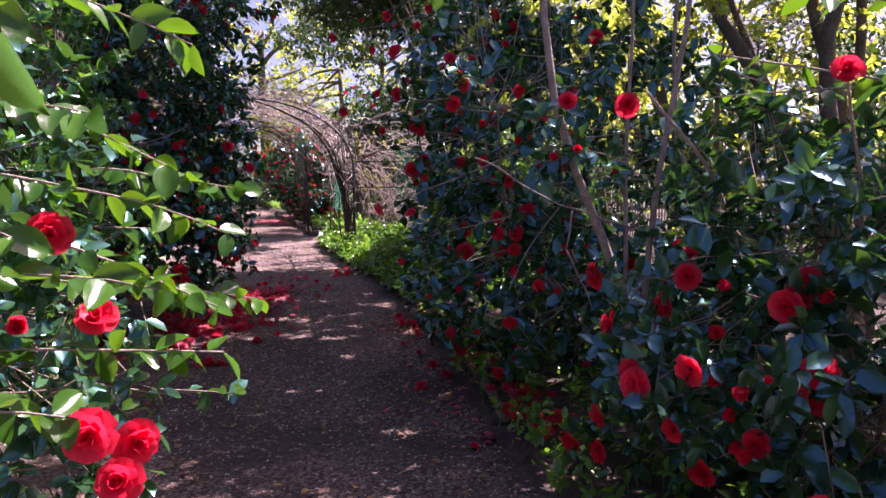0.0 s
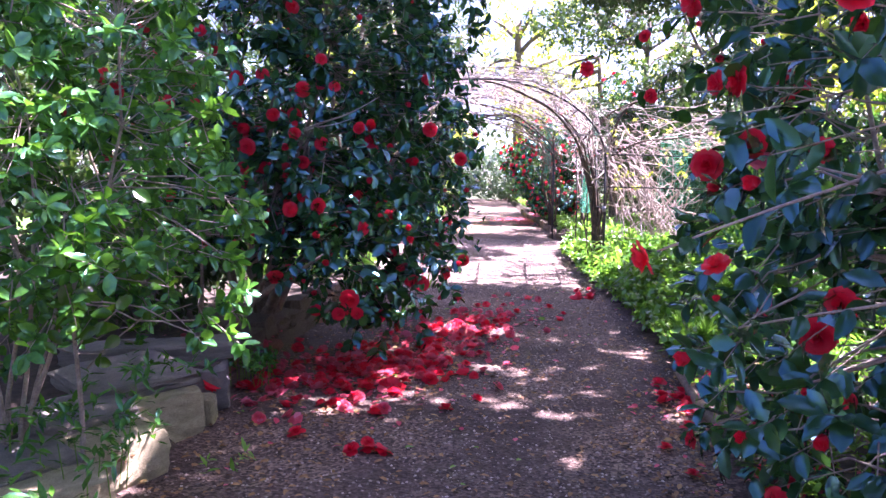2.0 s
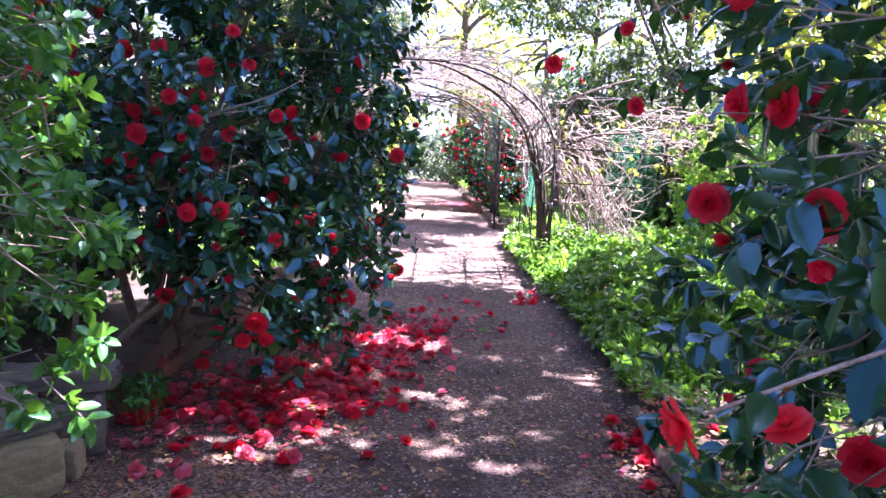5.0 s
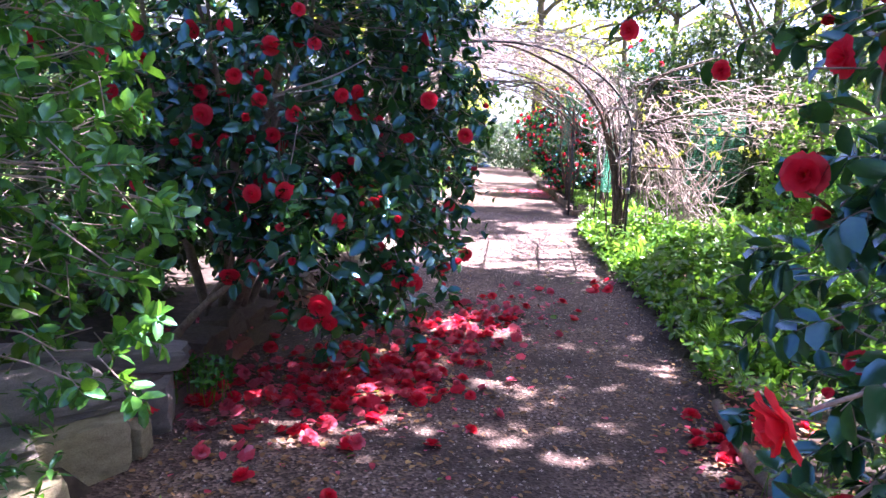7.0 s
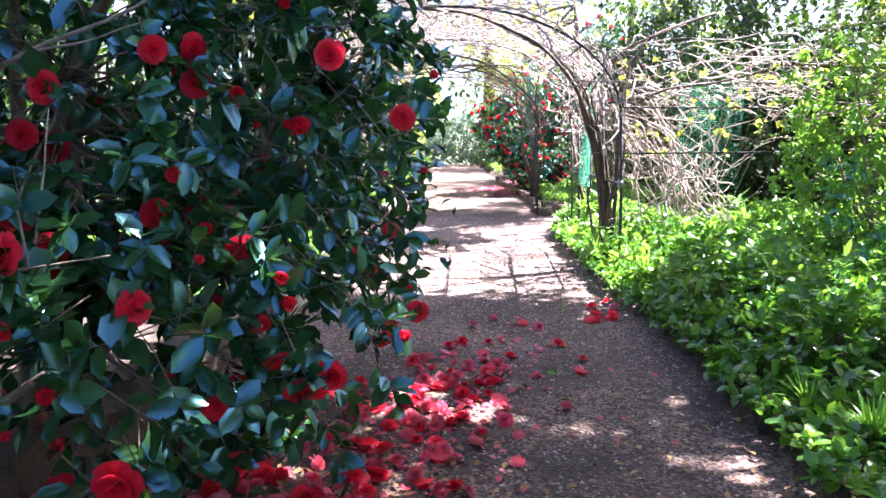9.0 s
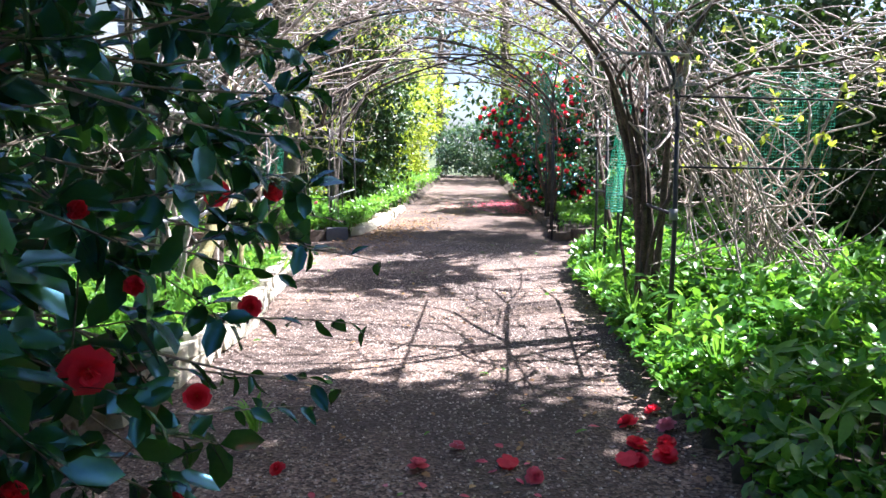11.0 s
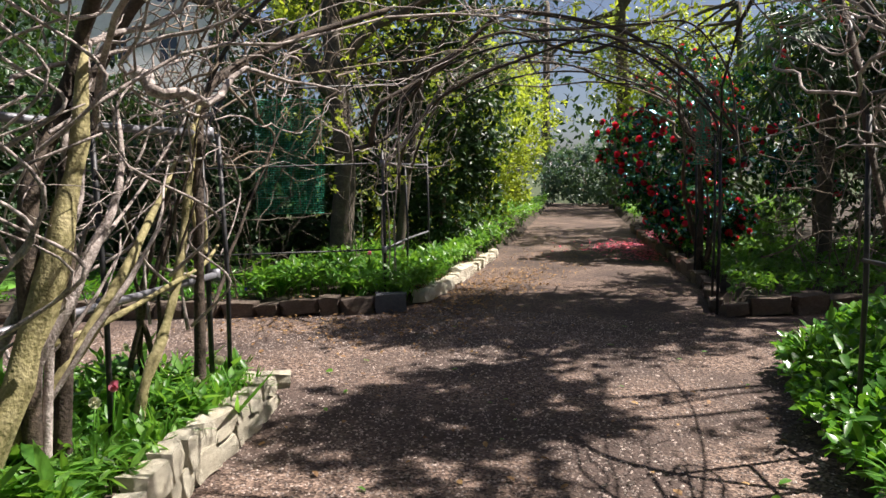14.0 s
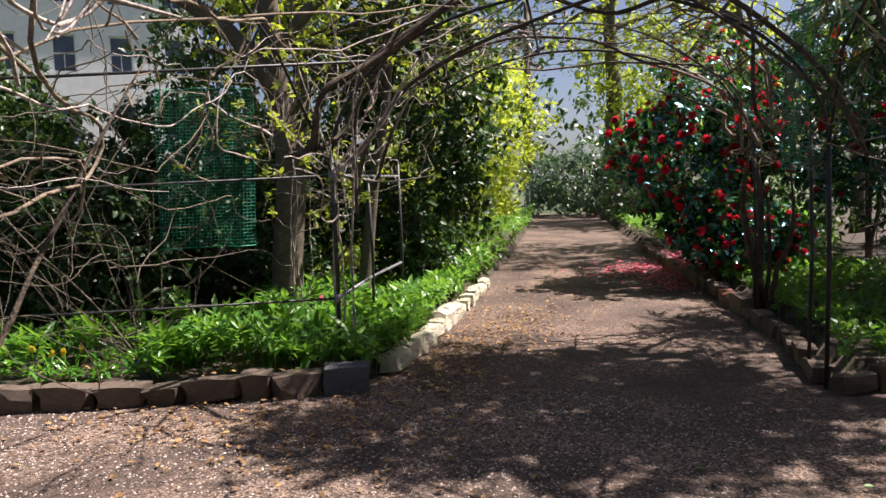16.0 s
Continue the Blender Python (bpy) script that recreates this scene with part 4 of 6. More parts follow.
vine("old wisteria with a dark twisted trunk and bare shoots", (-1.74, 13.6), (0.5, 0.735, 3), 0.03, 210, (-0.1, 1.2), (0.58, 0.13), 101, spread=0.06)
vine("wisteria with pale tangled bare stems over the raised bed", (-5.5, 12.75), (0.3, 0.27, 9), 0.034, 130, (-0.1, 1.1), (0.4, 0.11), 102, VINE, feet=0.22, spread=0.2)
vine("wisteria with a mossy yellowish leaning stem", (-5.38, 12.85), (0.75, 0.29, 2), 0.075, 25, (0.2, 1.3), (0.35, 0.1), 103, MOSSY)
vine("slender wisteria twined round the pipe posts", (-5.9, 14.2), (1.0, 0.275, 6), 0.018, 60, (0.7, 1.5), (0.4, 0.1), 104, VINE_TRUNK, shoot_mat=BARK)
vine("dark wisteria trunk beyond the crossing path", (-3.9, 21.7), (2.95, 0.73, 6), 0.045, 80, (1.8, 3.05), (0.6, 0.12), 105, shoot_mat=BARK)
vine("thin bare vine on the far iron posts", (-6.95, 18.6), (2.1, 0.3, 3), 0.012, 45, (1.5, 3.0), (0.42, 0.12), 106, VINE, spread=0.04)

# stems wound round the pipe frame beside the raised bed
def winding(parent, name, mat, r, *pts, end=0.6):
    """One smooth stem through a few places, thinning to its tip."""
    p = np.asarray(pts, float)
    n = 6 * (len(p) - 1) + 1
    s, k = np.linspace(0, 1, len(p)), np.linspace(0, 1, n)
    line = np.stack([np.interp(k, s, p[:, i]) for i in range(3)], -1)
    for _ in range(4):
        line[1:-1] = (line[:-2] + 2 * line[1:-1] + line[2:]) / 4
    wob = 1 + 0.12 * np.sin(23 * k + 40 * r) + 0.08 * np.sin(61 * k)
    g = Geo()
    tube(g, line, r * np.linspace(1.1, end, n) * wob, 8)
    part(name, g, mat, parent)


wound = thing("wisteria_vine", (-5.45, 13.6, 0.1), "pale and mossy wisteria stems wound round the pipe frame", "vine")
winding(wound, "trunk", MOSSY, 0.03, (-5.47, 13.7, 0.05), (-5.53, 13.85, 0.43), (-5.57, 14.02, 0.62), (-5.62, 14.19, 0.89), (-5.64, 14.27, 1.14), (-5.66, 14.36, 1.5), (-5.7, 14.5, 1.9))
winding(wound, "stem", MOSSY, 0.014, (-5.68, 14.41, 1.75), (-5.68, 14.42, 1.42), (-5.72, 14.52, 1.17), (-5.69, 14.48, 0.99), (-5.65, 14.36, 1.18), (-5.66, 14.34, 1.6))
winding(wound, "stem", VINE, 0.026, (-5.35, 13.1, 0.1), (-5.36, 13.2, 0.8), (-5.40, 13.37, 1.18), (-5.44, 13.49, 1.35), (-5.45, 13.53, 1.55), (-5.42, 13.5, 2.0))
winding(wound, "stem", VINE, 0.019, (-5.32, 13.15, 0.1), (-5.37, 13.28, 1.0), (-5.42, 13.43, 1.26), (-5.45, 13.48, 1.4), (-5.40, 13.39, 1.55), (-5.45, 13.5, 1.8))
winding(wound, "bough", VINE_TRUNK, 0.04, (-5.37, 13.25, 0.02), (-5.4, 13.35, 0.8), (-5.41, 13.42, 1.55), (-5.47, 13.61, 1.87), (-5.50, 13.74, 2.05), (-5.4, 13.85, 2.3), (-4.9, 14.0, 2.6))
winding(wound, "bough", VINE_TRUNK, 0.042, (-5.32, 13.1, 0.02), (-5.34, 13.15, 0.8), (-5.36, 13.2, 1.45), (-5.41, 13.4, 1.7), (-5.43, 13.46, 1.85), (-5.38, 13.55, 2.15), (-4.7, 13.3, 2.65))
winding(wound, "bough", VINE_TRUNK, 0.032, (-5.62, 14.3, 0.02), (-5.65, 14.38, 0.9), (-5.68, 14.44, 1.7), (-5.72, 14.59, 1.98), (-5.75, 14.98, 2.18), (-5.7, 15.4, 2.36), (-5.3, 16.0, 2.62))
winding(wound, "stem", MOSSY, 0.016, (-5.36, 13.1, 0.76), (-5.43, 13.51, 0.79), (-5.5, 13.81, 0.84), (-5.59, 14.17, 0.91), (-5.69, 14.46, 0.95), (-5.73, 14.62, 1.05))
winding(wound, "shoot", VINE, 0.009, (-5.36, 13.2, 0.92), (-5.44, 13.56, 1.14), (-5.54, 13.95, 1.43), (-5.63, 14.31, 1.76), (-5.66, 14.5, 1.95))
winding(wound, "shoot", VINE, 0.008, (-5.43, 13.5, 1.14), (-5.51, 13.78, 1.39), (-5.57, 13.99, 1.62), (-5.58, 14.1, 1.9))
winding(wound, "shoot", VINE, 0.007, (-5.62, 14.15, 0.88), (-5.55, 13.9, 1.05), (-5.50, 13.72, 1.37), (-5.47, 13.6, 1.5))
winding(wound, "shoot", VINE, 0.0065, (-5.7, 14.5, 1.68), (-5.79, 14.83, 1.57), (-5.84, 14.97, 1.36), (-5.78, 14.81, 1.15), (-5.74, 14.64, 0.98))
winding(wound, "shoot", VINE, 0.008, (-5.67, 14.4, 2.1), (-5.57, 14.02, 1.99), (-5.51, 13.79, 1.83), (-5.49, 13.72, 1.66), (-5.53, 13.88, 1.55))

old = thing("wisteria_vine", (-1.73, 13.57, 0.1), "thick old wisteria trunk of twisted dark stems beside the path", "vine")
for i in range(7):
    ph, q = i * 0.9, np.linspace(0, 1, 9)
    swell = 0.04 + 0.03 * q
    core = np.stack([np.interp(q, [0, 0.3, 0.6, 0.8, 1], [-1.74, -1.71, -1.76, -1.86, -1.95]), np.interp(q, [0, 0.6, 1], [13.58, 13.55, 13.45]), 1.95 * q], -1)
    core[:, 0] += swell * np.cos(ph + 2.6 * q)
    core[:, 1] += swell * np.sin(ph + 2.6 * q)
    fan = [(-2.25, 13.6, 2.35), (-2.9, 13.75, 2.7)] if i % 3 == 0 else [(-1.75, 13.9, 2.4), (-2.2, 14.7, 2.65)] if i % 3 == 1 else [(-1.5, 13.35, 2.4), (-0.9, 13.5, 2.6)]
    winding(old, "stem", VINE_TRUNK, 0.041 - 0.003 * i, *core, *fan, end=0.22)
winding(old, "bough", VINE_TRUNK, 0.026, (-1.66, 13.55, 0.1), (-1.6, 13.5, 0.9), (-1.58, 13.45, 1.5), (-1.5, 13.4, 2.1), (-1.3, 13.5, 2.5), (-0.6, 13.9, 2.75))
winding(old, "bough", VINE_TRUNK, 0.022, (-1.85, 13.5, 1.5), (-2.0, 13.2, 2.0), (-2.3, 12.9, 2.4), (-3.0, 12.7, 2.75), (-3.7, 12.8, 2.85))
winding(old, "bough", VINE_TRUNK, 0.013, (-1.6, 13.45, 1.7), (-1.1, 13.3, 1.95), (-0.6, 13.5, 1.98), (0.1, 13.4, 2.15), (0.8, 13.7, 2.1))
winding(old, "bough", VINE_TRUNK, 0.02, (-1.8, 13.55, 1.6), (-1.95, 14.2, 2.15), (-2.2, 14.9, 2.45), (-2.9, 15.2, 2.75))
winding(old, "bough", VINE_TRUNK, 0.018, (-2.15, 15.2, 0.6), (-2.35, 15.5, 1.5), (-2.45, 15.9, 2.25), (-2.7, 16.6, 2.7), (-2.95, 17.3, 2.86), (-3.25, 18.2, 2.6))
winding(old, "bough", VINE_TRUNK, 0.014, (-2.4, 15.7, 1.9), (-2.5, 16.1, 2.45), (-2.75, 16.7, 2.8), (-3.1, 17.6, 2.8), (-3.6, 18.4, 2.7))
dark = thing("wisteria_vine", (-5.5, 12.58, 0.1), "dark gnarled wisteria trunk rising from the raised bed", "vine")
for i in range(4):
    c, d = 0.055 * math.cos(1.6 * i), 0.055 * math.sin(1.6 * i)
    winding(dark, "stem", VINE_TRUNK, 0.042 - 0.004 * i, (-5.5 + c, 12.58 + d, 0.02), (-5.47 - d, 12.6 + c, 0.6), (-5.43 - c, 12.62 - d, 1.2), (-5.4 + d, 12.6 - c, 1.7), (-5.45 + 2 * c, 12.5 + 2 * d, 2.15), (-5.2 + 6 * c, 12.5 + 7 * d, 2.6), (-4.6 + 6 * c, 12.7 + 8 * d, 2.85), end=0.3)
cr = np.random.default_rng(117)
for i in range(20):
    x0, y0 = cr.uniform(-1.65, -1.2), cr.uniform(13.4, 14.2)
    x1 = x0 + cr.uniform(0.3, 1.1)
    winding(old, "shoot", VINE, cr.uniform(0.006, 0.014), (x0, y0, cr.uniform(1.3, 1.9)), (x0 + 0.25, y0 + cr.normal(0, 0.1), cr.uniform(1.1, 1.6)), ((x0 + x1) / 2, y0, cr.uniform(0.7, 1.2)), (x1, y0 + cr.normal(0, 0.2), cr.uniform(0.15, 0.6)))
for i in range(26):
    x0, y0 = cr.uniform(-1.5, 0.6), cr.uniform(13.2, 14.4)
    z0 = cr.uniform(1.8, 2.5)
    winding(old, "shoot", VINE, cr.uniform(0.004, 0.011), (x0, y0, z0), (x0 + cr.normal(0.1, 0.2), y0 + cr.normal(0, 0.1), z0 - cr.uniform(0, 0.25)), (x0 + cr.normal(0.2, 0.3), y0, z0 - cr.uniform(0.1, 0.5)), (x0 + cr.normal(0.3, 0.4), y0, z0 - cr.uniform(0.1, 0.8)))
far_wood = thing("wisteria_vine", (-6.9, 18.4, 0.1), "dark bare wisteria boughs over the far arches", "vine")
for i, (k0, k1, r) in enumerate(((1.95, 2.05, 0.026), (2.0, 2.35, 0.02), (2.2, 1.9, 0.018), (2.6, 2.9, 0.016), (2.05, 1.6, 0.013))):
    spine = arch_point(np.linspace(k0, k1, 9), np.linspace(0.24, 0.76, 9)) + cr.normal(0, 0.15, (9, 3)) + [0, 0, 0.08]
    winding(far_wood, "bough", VINE_TRUNK, r, *spine)
saplings = thing("budding_climber", (-6.9, 18.5, 0.1), "pale bare shoots forking from the far iron post", "vine")
winding(saplings, "stem", VINE, 0.012, (-6.92, 18.46, 0.1), (-6.94, 18.44, 0.8), (-6.9, 18.45, 1.5), (-6.86, 18.45, 1.62))
for tip, r in (((-6.28, 18.75, 2.45), 0.012), ((-6.4, 18.7, 2.2), 0.009), ((-6.5, 18.72, 2.6), 0.008), ((-7.15, 18.3, 2.6), 0.007), ((-6.85, 18.5, 2.45), 0.007), ((-6.2, 18.85, 1.55), 0.008), ((-7.3, 18.2, 2.1), 0.006), ((-6.55, 18.6, 2.0), 0.007)):
    mid = tuple(0.55 * a + 0.45 * b for a, b in zip((-6.88, 18.45, 1.6), tip))
    winding(saplings, "shoot", VINE, r, (-6.88, 18.45, 1.58), (mid[0], mid[1] + 0.03, mid[2] - 0.08), tip)

wr = np.random.default_rng(118)
for i in range(26):
    y = wr.uniform(12.7, 14.5)
    x, z = -5.25 - 0.28 * (y - 12.7) + wr.normal(0, 0.08), wr.uniform(0.5, 1.6)
    lean, rise, bow = wr.uniform(-0.5, 0.7), wr.uniform(0.5, 1.2), wr.normal(0, 0.18)
    winding(wound, "shoot", VINE, wr.uniform(0.004, 0.01), (x, y, z), (x + bow, y + 0.3 * lean + 0.5 * bow, z + 0.35 * rise), (x - 0.12 * lean, y + 0.7 * lean - bow, z + 0.7 * rise), (x - 0.28 * lean + bow, y + lean, z + rise))

# shoots that hang off the tunnel's outer sides
def side_tangle(label, base, lo, hi, count, seed, r=0.006, mat=TWIG):
    rng = np.random.default_rng(seed)
    ob = thing("bare_climber", base, label, "vine")
    g = Geo()
    lo, hi = np.asarray(lo, float), np.asarray(hi, float)
    stem = Geo()
    tube(stem, bend((base[0], base[1], 0), (lo + hi) / 2, rng, 0.08, 9), np.linspace(r * 3, r * 1.5, 9), 6)
    part("stem", stem, mat, ob)
    for i in range(count):
        a, b = rng.uniform(lo, hi), rng.uniform(lo, hi)
        if rng.uniform() < 0.22:
            a = np.array([base[0], base[1], 0.1]) + rng.normal(0, 0.12, 3) * np.array([1, 1, 0])
        line = bend(a, a + (b - a) * min(1, 1.6 / max(np.linalg.norm(b - a), 0.1)), rng, 0.24, 14)
        line[:, 2] = np.maximum(line[:, 2], 0.1)
        tube(g, line, np.linspace(r, r * 0.5, 14) * rng.uniform(0.5, 1.6), 4, False)
    part("bare_twig", g, mat, ob, kind="stuff")
    return ob


side_tangle("tangle of pale bare shoots beside the pergola", (-1.1, 14.2, 0.13), (-1.7, 12.9, 1.75), (1.2, 15.2, 2.5), 60, 111, mat=VINE)
side_tangle("pale bare shoots arching down to the bed", (-0.9, 13.9, 0.13), (-1.7, 13.2, 0.4), (-0.3, 14.6, 1.8), 55, 112, 0.008)
side_tangle("bare twiggy climber behind the raised bed", (-6.4, 13.4, 0.13), (-8.4, 11.5, 0.9), (-6.0, 13.9, 2.9), 60, 113, 0.007)
side_tangle("dark bare twigs along the far pipe rails", (-8.4, 17.9, 0.13), (-11.5, 15.8, 0.3), (-7.2, 18.6, 3.0), 110, 114, 0.0035, TRUNK)
side_tangle("bare twiggy shrub behind the shaded bed", (-2.3, 20.5, 0.13), (-3.4, 19.4, 0.3), (-0.6, 22.5, 3.0), 130, 115, 0.006, BARK)


def young_leaves(label, base, lo, hi, count, seed, leaf=0.05):
    rng = np.random.default_rng(seed)
    ob = thing("budding_climber", base, label, "vine")
    g, w = Geo(), Geo()
    tips = rng.uniform(lo, hi, (count, 3))
    sprays(rng, g, w, tips, unit(rng.normal(0, 1, (count, 3)) + [0, 0, 0.8]), LEAF, leaf, 7, 0.1, 0.12)
    centre = (np.asarray(lo) + np.asarray(hi)) / 2
    branching(rng, w, base, tips, 4, 0.01, centre, links=count)
    part("wood", w, TWIG, ob)
    part("foliage", g, SPRING, ob, kind="stuff")
    return ob


young_leaves("climber with fresh yellow-green leaves on the pergola", (-0.7, 13.6, 0.13), (-1.6, 12.9, 1.2), (0.9, 14.6, 2.3), 60, 121, 0.055)
young_leaves("thin shrub with fresh yellow-green leaves", (-7.6, 18.9, 0.13), (-8.3, 18.2, 1.0), (-7.0, 20.2, 2.9), 75, 122, 0.06)


def netting(label, corner, along, height, width, seed, cell=0.024):
    """Net of green twine, hanging in soft folds."""
    rng = np.random.default_rng(seed)
    ob = thing("garden_net", corner, label, "net")
    g = Geo()
    nu, nv = int(width / cell), int(height / cell)
    u, v = np.linspace(0, 1, nu), np.linspace(0, 1, nv)
    along, corner = np.asarray(along, float), np.asarray(corner, float)
    side = unit(np.cross(along, [0, 0, 1.0]))

    def at(a, b):
        fold = 0.05 * np.sin(9 * a + 3 * b) + 0.03 * np.sin(17 * a - 5 * b)
        return corner + np.asarray(a)[..., None] * along * width + np.asarray(b)[..., None] * np.array([0.06, 0, height]) + fold[..., None] * side
    for a in u:
        tube(g, at(np.full(nv, a), v), 0.0024, 3, False)
    for b in v:
        tube(g, at(u, np.full(nu, b)), 0.0024, 3, False)
    part("twine", g, NET, ob, kind="stuff")
    for b in (0.0, 1.0):
        hem = Geo()
        tube(hem, at(u, np.full(nu, b)), 0.005, 5)
        part("hem_cord", hem, NET, ob)
    return ob


netting("green garden netting hung on the pergola posts", (-2.12, 14.95, 0.85), unit([0.25, -0.97, 0]), 1.45, 0.5, 131)
netting("green garden netting draped on the far rails", (-8.6, 18.3, 1.0), unit([0.8, 0.5, 0]), 1.35, 0.8, 132, 0.028)
netting("green garden netting behind the vine trunk", (-1.0, 15.3, 0.75), unit([0.9, 0.3, 0]), 1.35, 0.85, 133, 0.028)
netting("green garden netting round the far vine", (-3.62, 19.2, 1.5), unit([-0.3, 0.95, 0]), 1.1, 0.35, 134, 0.028)


# ---------------------------------------------------------------- bed plants
def cover(name, label, inside, lo, hi, density, height, seed, shape=ROUND, leaf=0.055, mat=HERB):
    """Leafy ground cover over a bed: short stems topped by whorls of leaves."""
    rng = np.random.default_rng(seed)
    (x0, y0), (x1, y1) = lo, hi
    n = int((x1 - x0) * (y1 - y0) * density)
    x, y = rng.uniform(x0, x1, n), rng.uniform(y0, y1, n)
    ok = inside(x, y)
    x, y = x[ok], y[ok]
    h = height(x, y) * (0.75 + 0.25 * lumps(x, y, 2.3)) * rng.uniform(0.55, 1.05, len(x))
    tips = np.stack([x, y, 0.1 + np.maximum(h, 0.0)], -1)
    g, w = Geo(), Geo()
    per = 6
    sprays(rng, g, None, tips, unit(np.tile([0, 0, 1.0], (len(tips), 1)) + rng.normal(0, 0.3, tips.shape)), shape, leaf, per, 0.1, 0.09, size_var=0.35)
    for p in tips[::3]:
        tube(w, [(p[0], p[1], 0.08), (p[0] + rng.normal(0, 0.02), p[1] + rng.normal(0, 0.02), p[2])], 0.0025, 3, False)
    ob = thing(name, (x.mean(), y.mean(), 0.12), label, "ground cover", kind="stuff")
    part("foliage", g, mat, ob, kind="stuff")
    part("stalk", w, BLADE, ob, kind="stuff")
    return ob


rb = lambda x, y: (x > right_edge(y) - 0.02) & (y < 17.2 + (x + 2.8) * 0.578)
cover("ground_cover", "lush green leafy ground cover spilling over the path's edge", rb, (-3.0, 8.1), (2.2, 17.4), 250,
      lambda x, y: 0.08 + 0.4 * np.clip((x - right_edge(y)) / 0.6, 0, 1) * np.clip((y - 8.2) / 1.5, 0.25, 1), 201, ROUND, 0.075, COVER)
cover("ground_cover", "low weeds and ivy under the camellias", rb, (-0.4, 2.4), (2.6, 8.1), 85, lambda x, y: 0.18 + 0.06 * lumps(x, y, 2.0), 202, LEAF, 0.055, COVER)
lb = lambda x, y: bed_left(x, y) & (x < left_edge(y) - 0.06) & (y < 14.8 + (x + 5.6) * 0.578)
cover("ground_cover", "fresh green leafy perennials behind the pale stone wall", lb, (-8.6, 10.2), (-4.2, 14.8), 300, lambda x, y: 0.3 + 0 * x, 203, LANCE, 0.1)
fl = lambda x, y: (x < far_left_edge(np.maximum(y, 18.1)) + 0.02) & (y > 18.25 + (x + 6.45) * 0.578)
lush = lambda x, y: fl(x, y) & (x > -8.3 + 0.5 * lumps(x, y, 1.4))
cover("ground_cover", "bright green spring foliage along the far bed", lush, (-9.0, 17.2), (-6.4, 22.5), 200,
      lambda x, y: 0.3 + 0.2 * lumps(x, y, 2.0), 204, LANCE, 0.11)
cover("ground_cover", "low dark plants at the shaded end of the far bed", fl, (-10.6, 15.6), (-7.9, 18.8), 75, lambda x, y: 0.2 + 0.08 * lumps(x, y, 2.0), 212, LANCE, 0.1, COVER)
cover("ground_cover", "broad-leaved hellebore plants in the far bed", fl, (-9.2, 17.0), (-6.5, 20.5), 16, lambda x, y: 0.42 + 0 * x, 209, LANCE, 0.17)
cover("ground_cover", "broad-leaved plants behind the pale stone wall", lb, (-7.0, 11.0), (-4.4, 14.8), 16, lambda x, y: 0.36 + 0 * x, 210, LANCE, 0.16)
cover("ground_cover", "tall loose herbs in the sunny bed", rb, (-2.6, 10.5), (1.6, 16.5), 18, lambda x, y: 0.6 + 0 * x, 211, LANCE, 0.13)
cover("ground_cover", "bright green foliage edging the far path", fl, (-13.5, 22.5), (-7.0, 40), 30, lambda x, y: np.where(x > far_left_edge(y) - 1.6, 0.5, 0.02), 205, LANCE, 0.12)
fr = lambda x, y: bed_far_right(x, y) & (x > far_right_edge(np.maximum(y, 19)) + 0.12)
cover("ground_cover", "shaded green ground cover of the far bed", fr, (-5.5, 19.0), (0.5, 25), 90, lambda x, y: 0.25 + 0 * x, 206, LEAF, 0.07)
cover("ground_cover", "green plants at the far bend of the path", fr, (-11, 25), (-3, 42), 22, lambda x, y: 0.4 + 0 * x, 207, LANCE, 0.13)


def clump(label, at, blades, length, seed, mat=BLADE, category="plant", group=""):
    """A tuft of strap leaves arching outwards."""
    rng = np.random.default_rng(seed)
    ob = thing("strap_leaf_clump", (at[0], at[1], 0.12), label, category, group)
    g = Geo()
    for i in range(blades):
        a, out = rng.uniform(0, 6.28), rng.uniform(0.25, 1.0)
        ln = length * rng.uniform(0.6, 1.1)
        s = np.linspace(0, 1, 6)
        rr = 0.03 * rng.uniform(0, 1) + ln * 0.75 * out * s ** 1.5
        z = ln * (1.25 - 0.3 * out) * (s - 0.55 * out * s ** 2.4)
        c, d = math.cos(a), math.sin(a)
        mid = np.stack([at[0] + c * rr, at[1] + d * rr, 0.1 + z], -1)
        wv = 0.008 * np.array([0.8, 1, 1, 0.85, 0.55, 0.05])[:, None] * np.array([[-d, c, 0.0]])
        v = np.concatenate([mid - wv, mid + wv])
        f = [t for k in range(5) for t in ((k, k + 6, k + 7), (k, k + 7, k + 1))]
        g.add(v, f)
    part("blade", g, mat, ob, kind="stuff")
    return ob


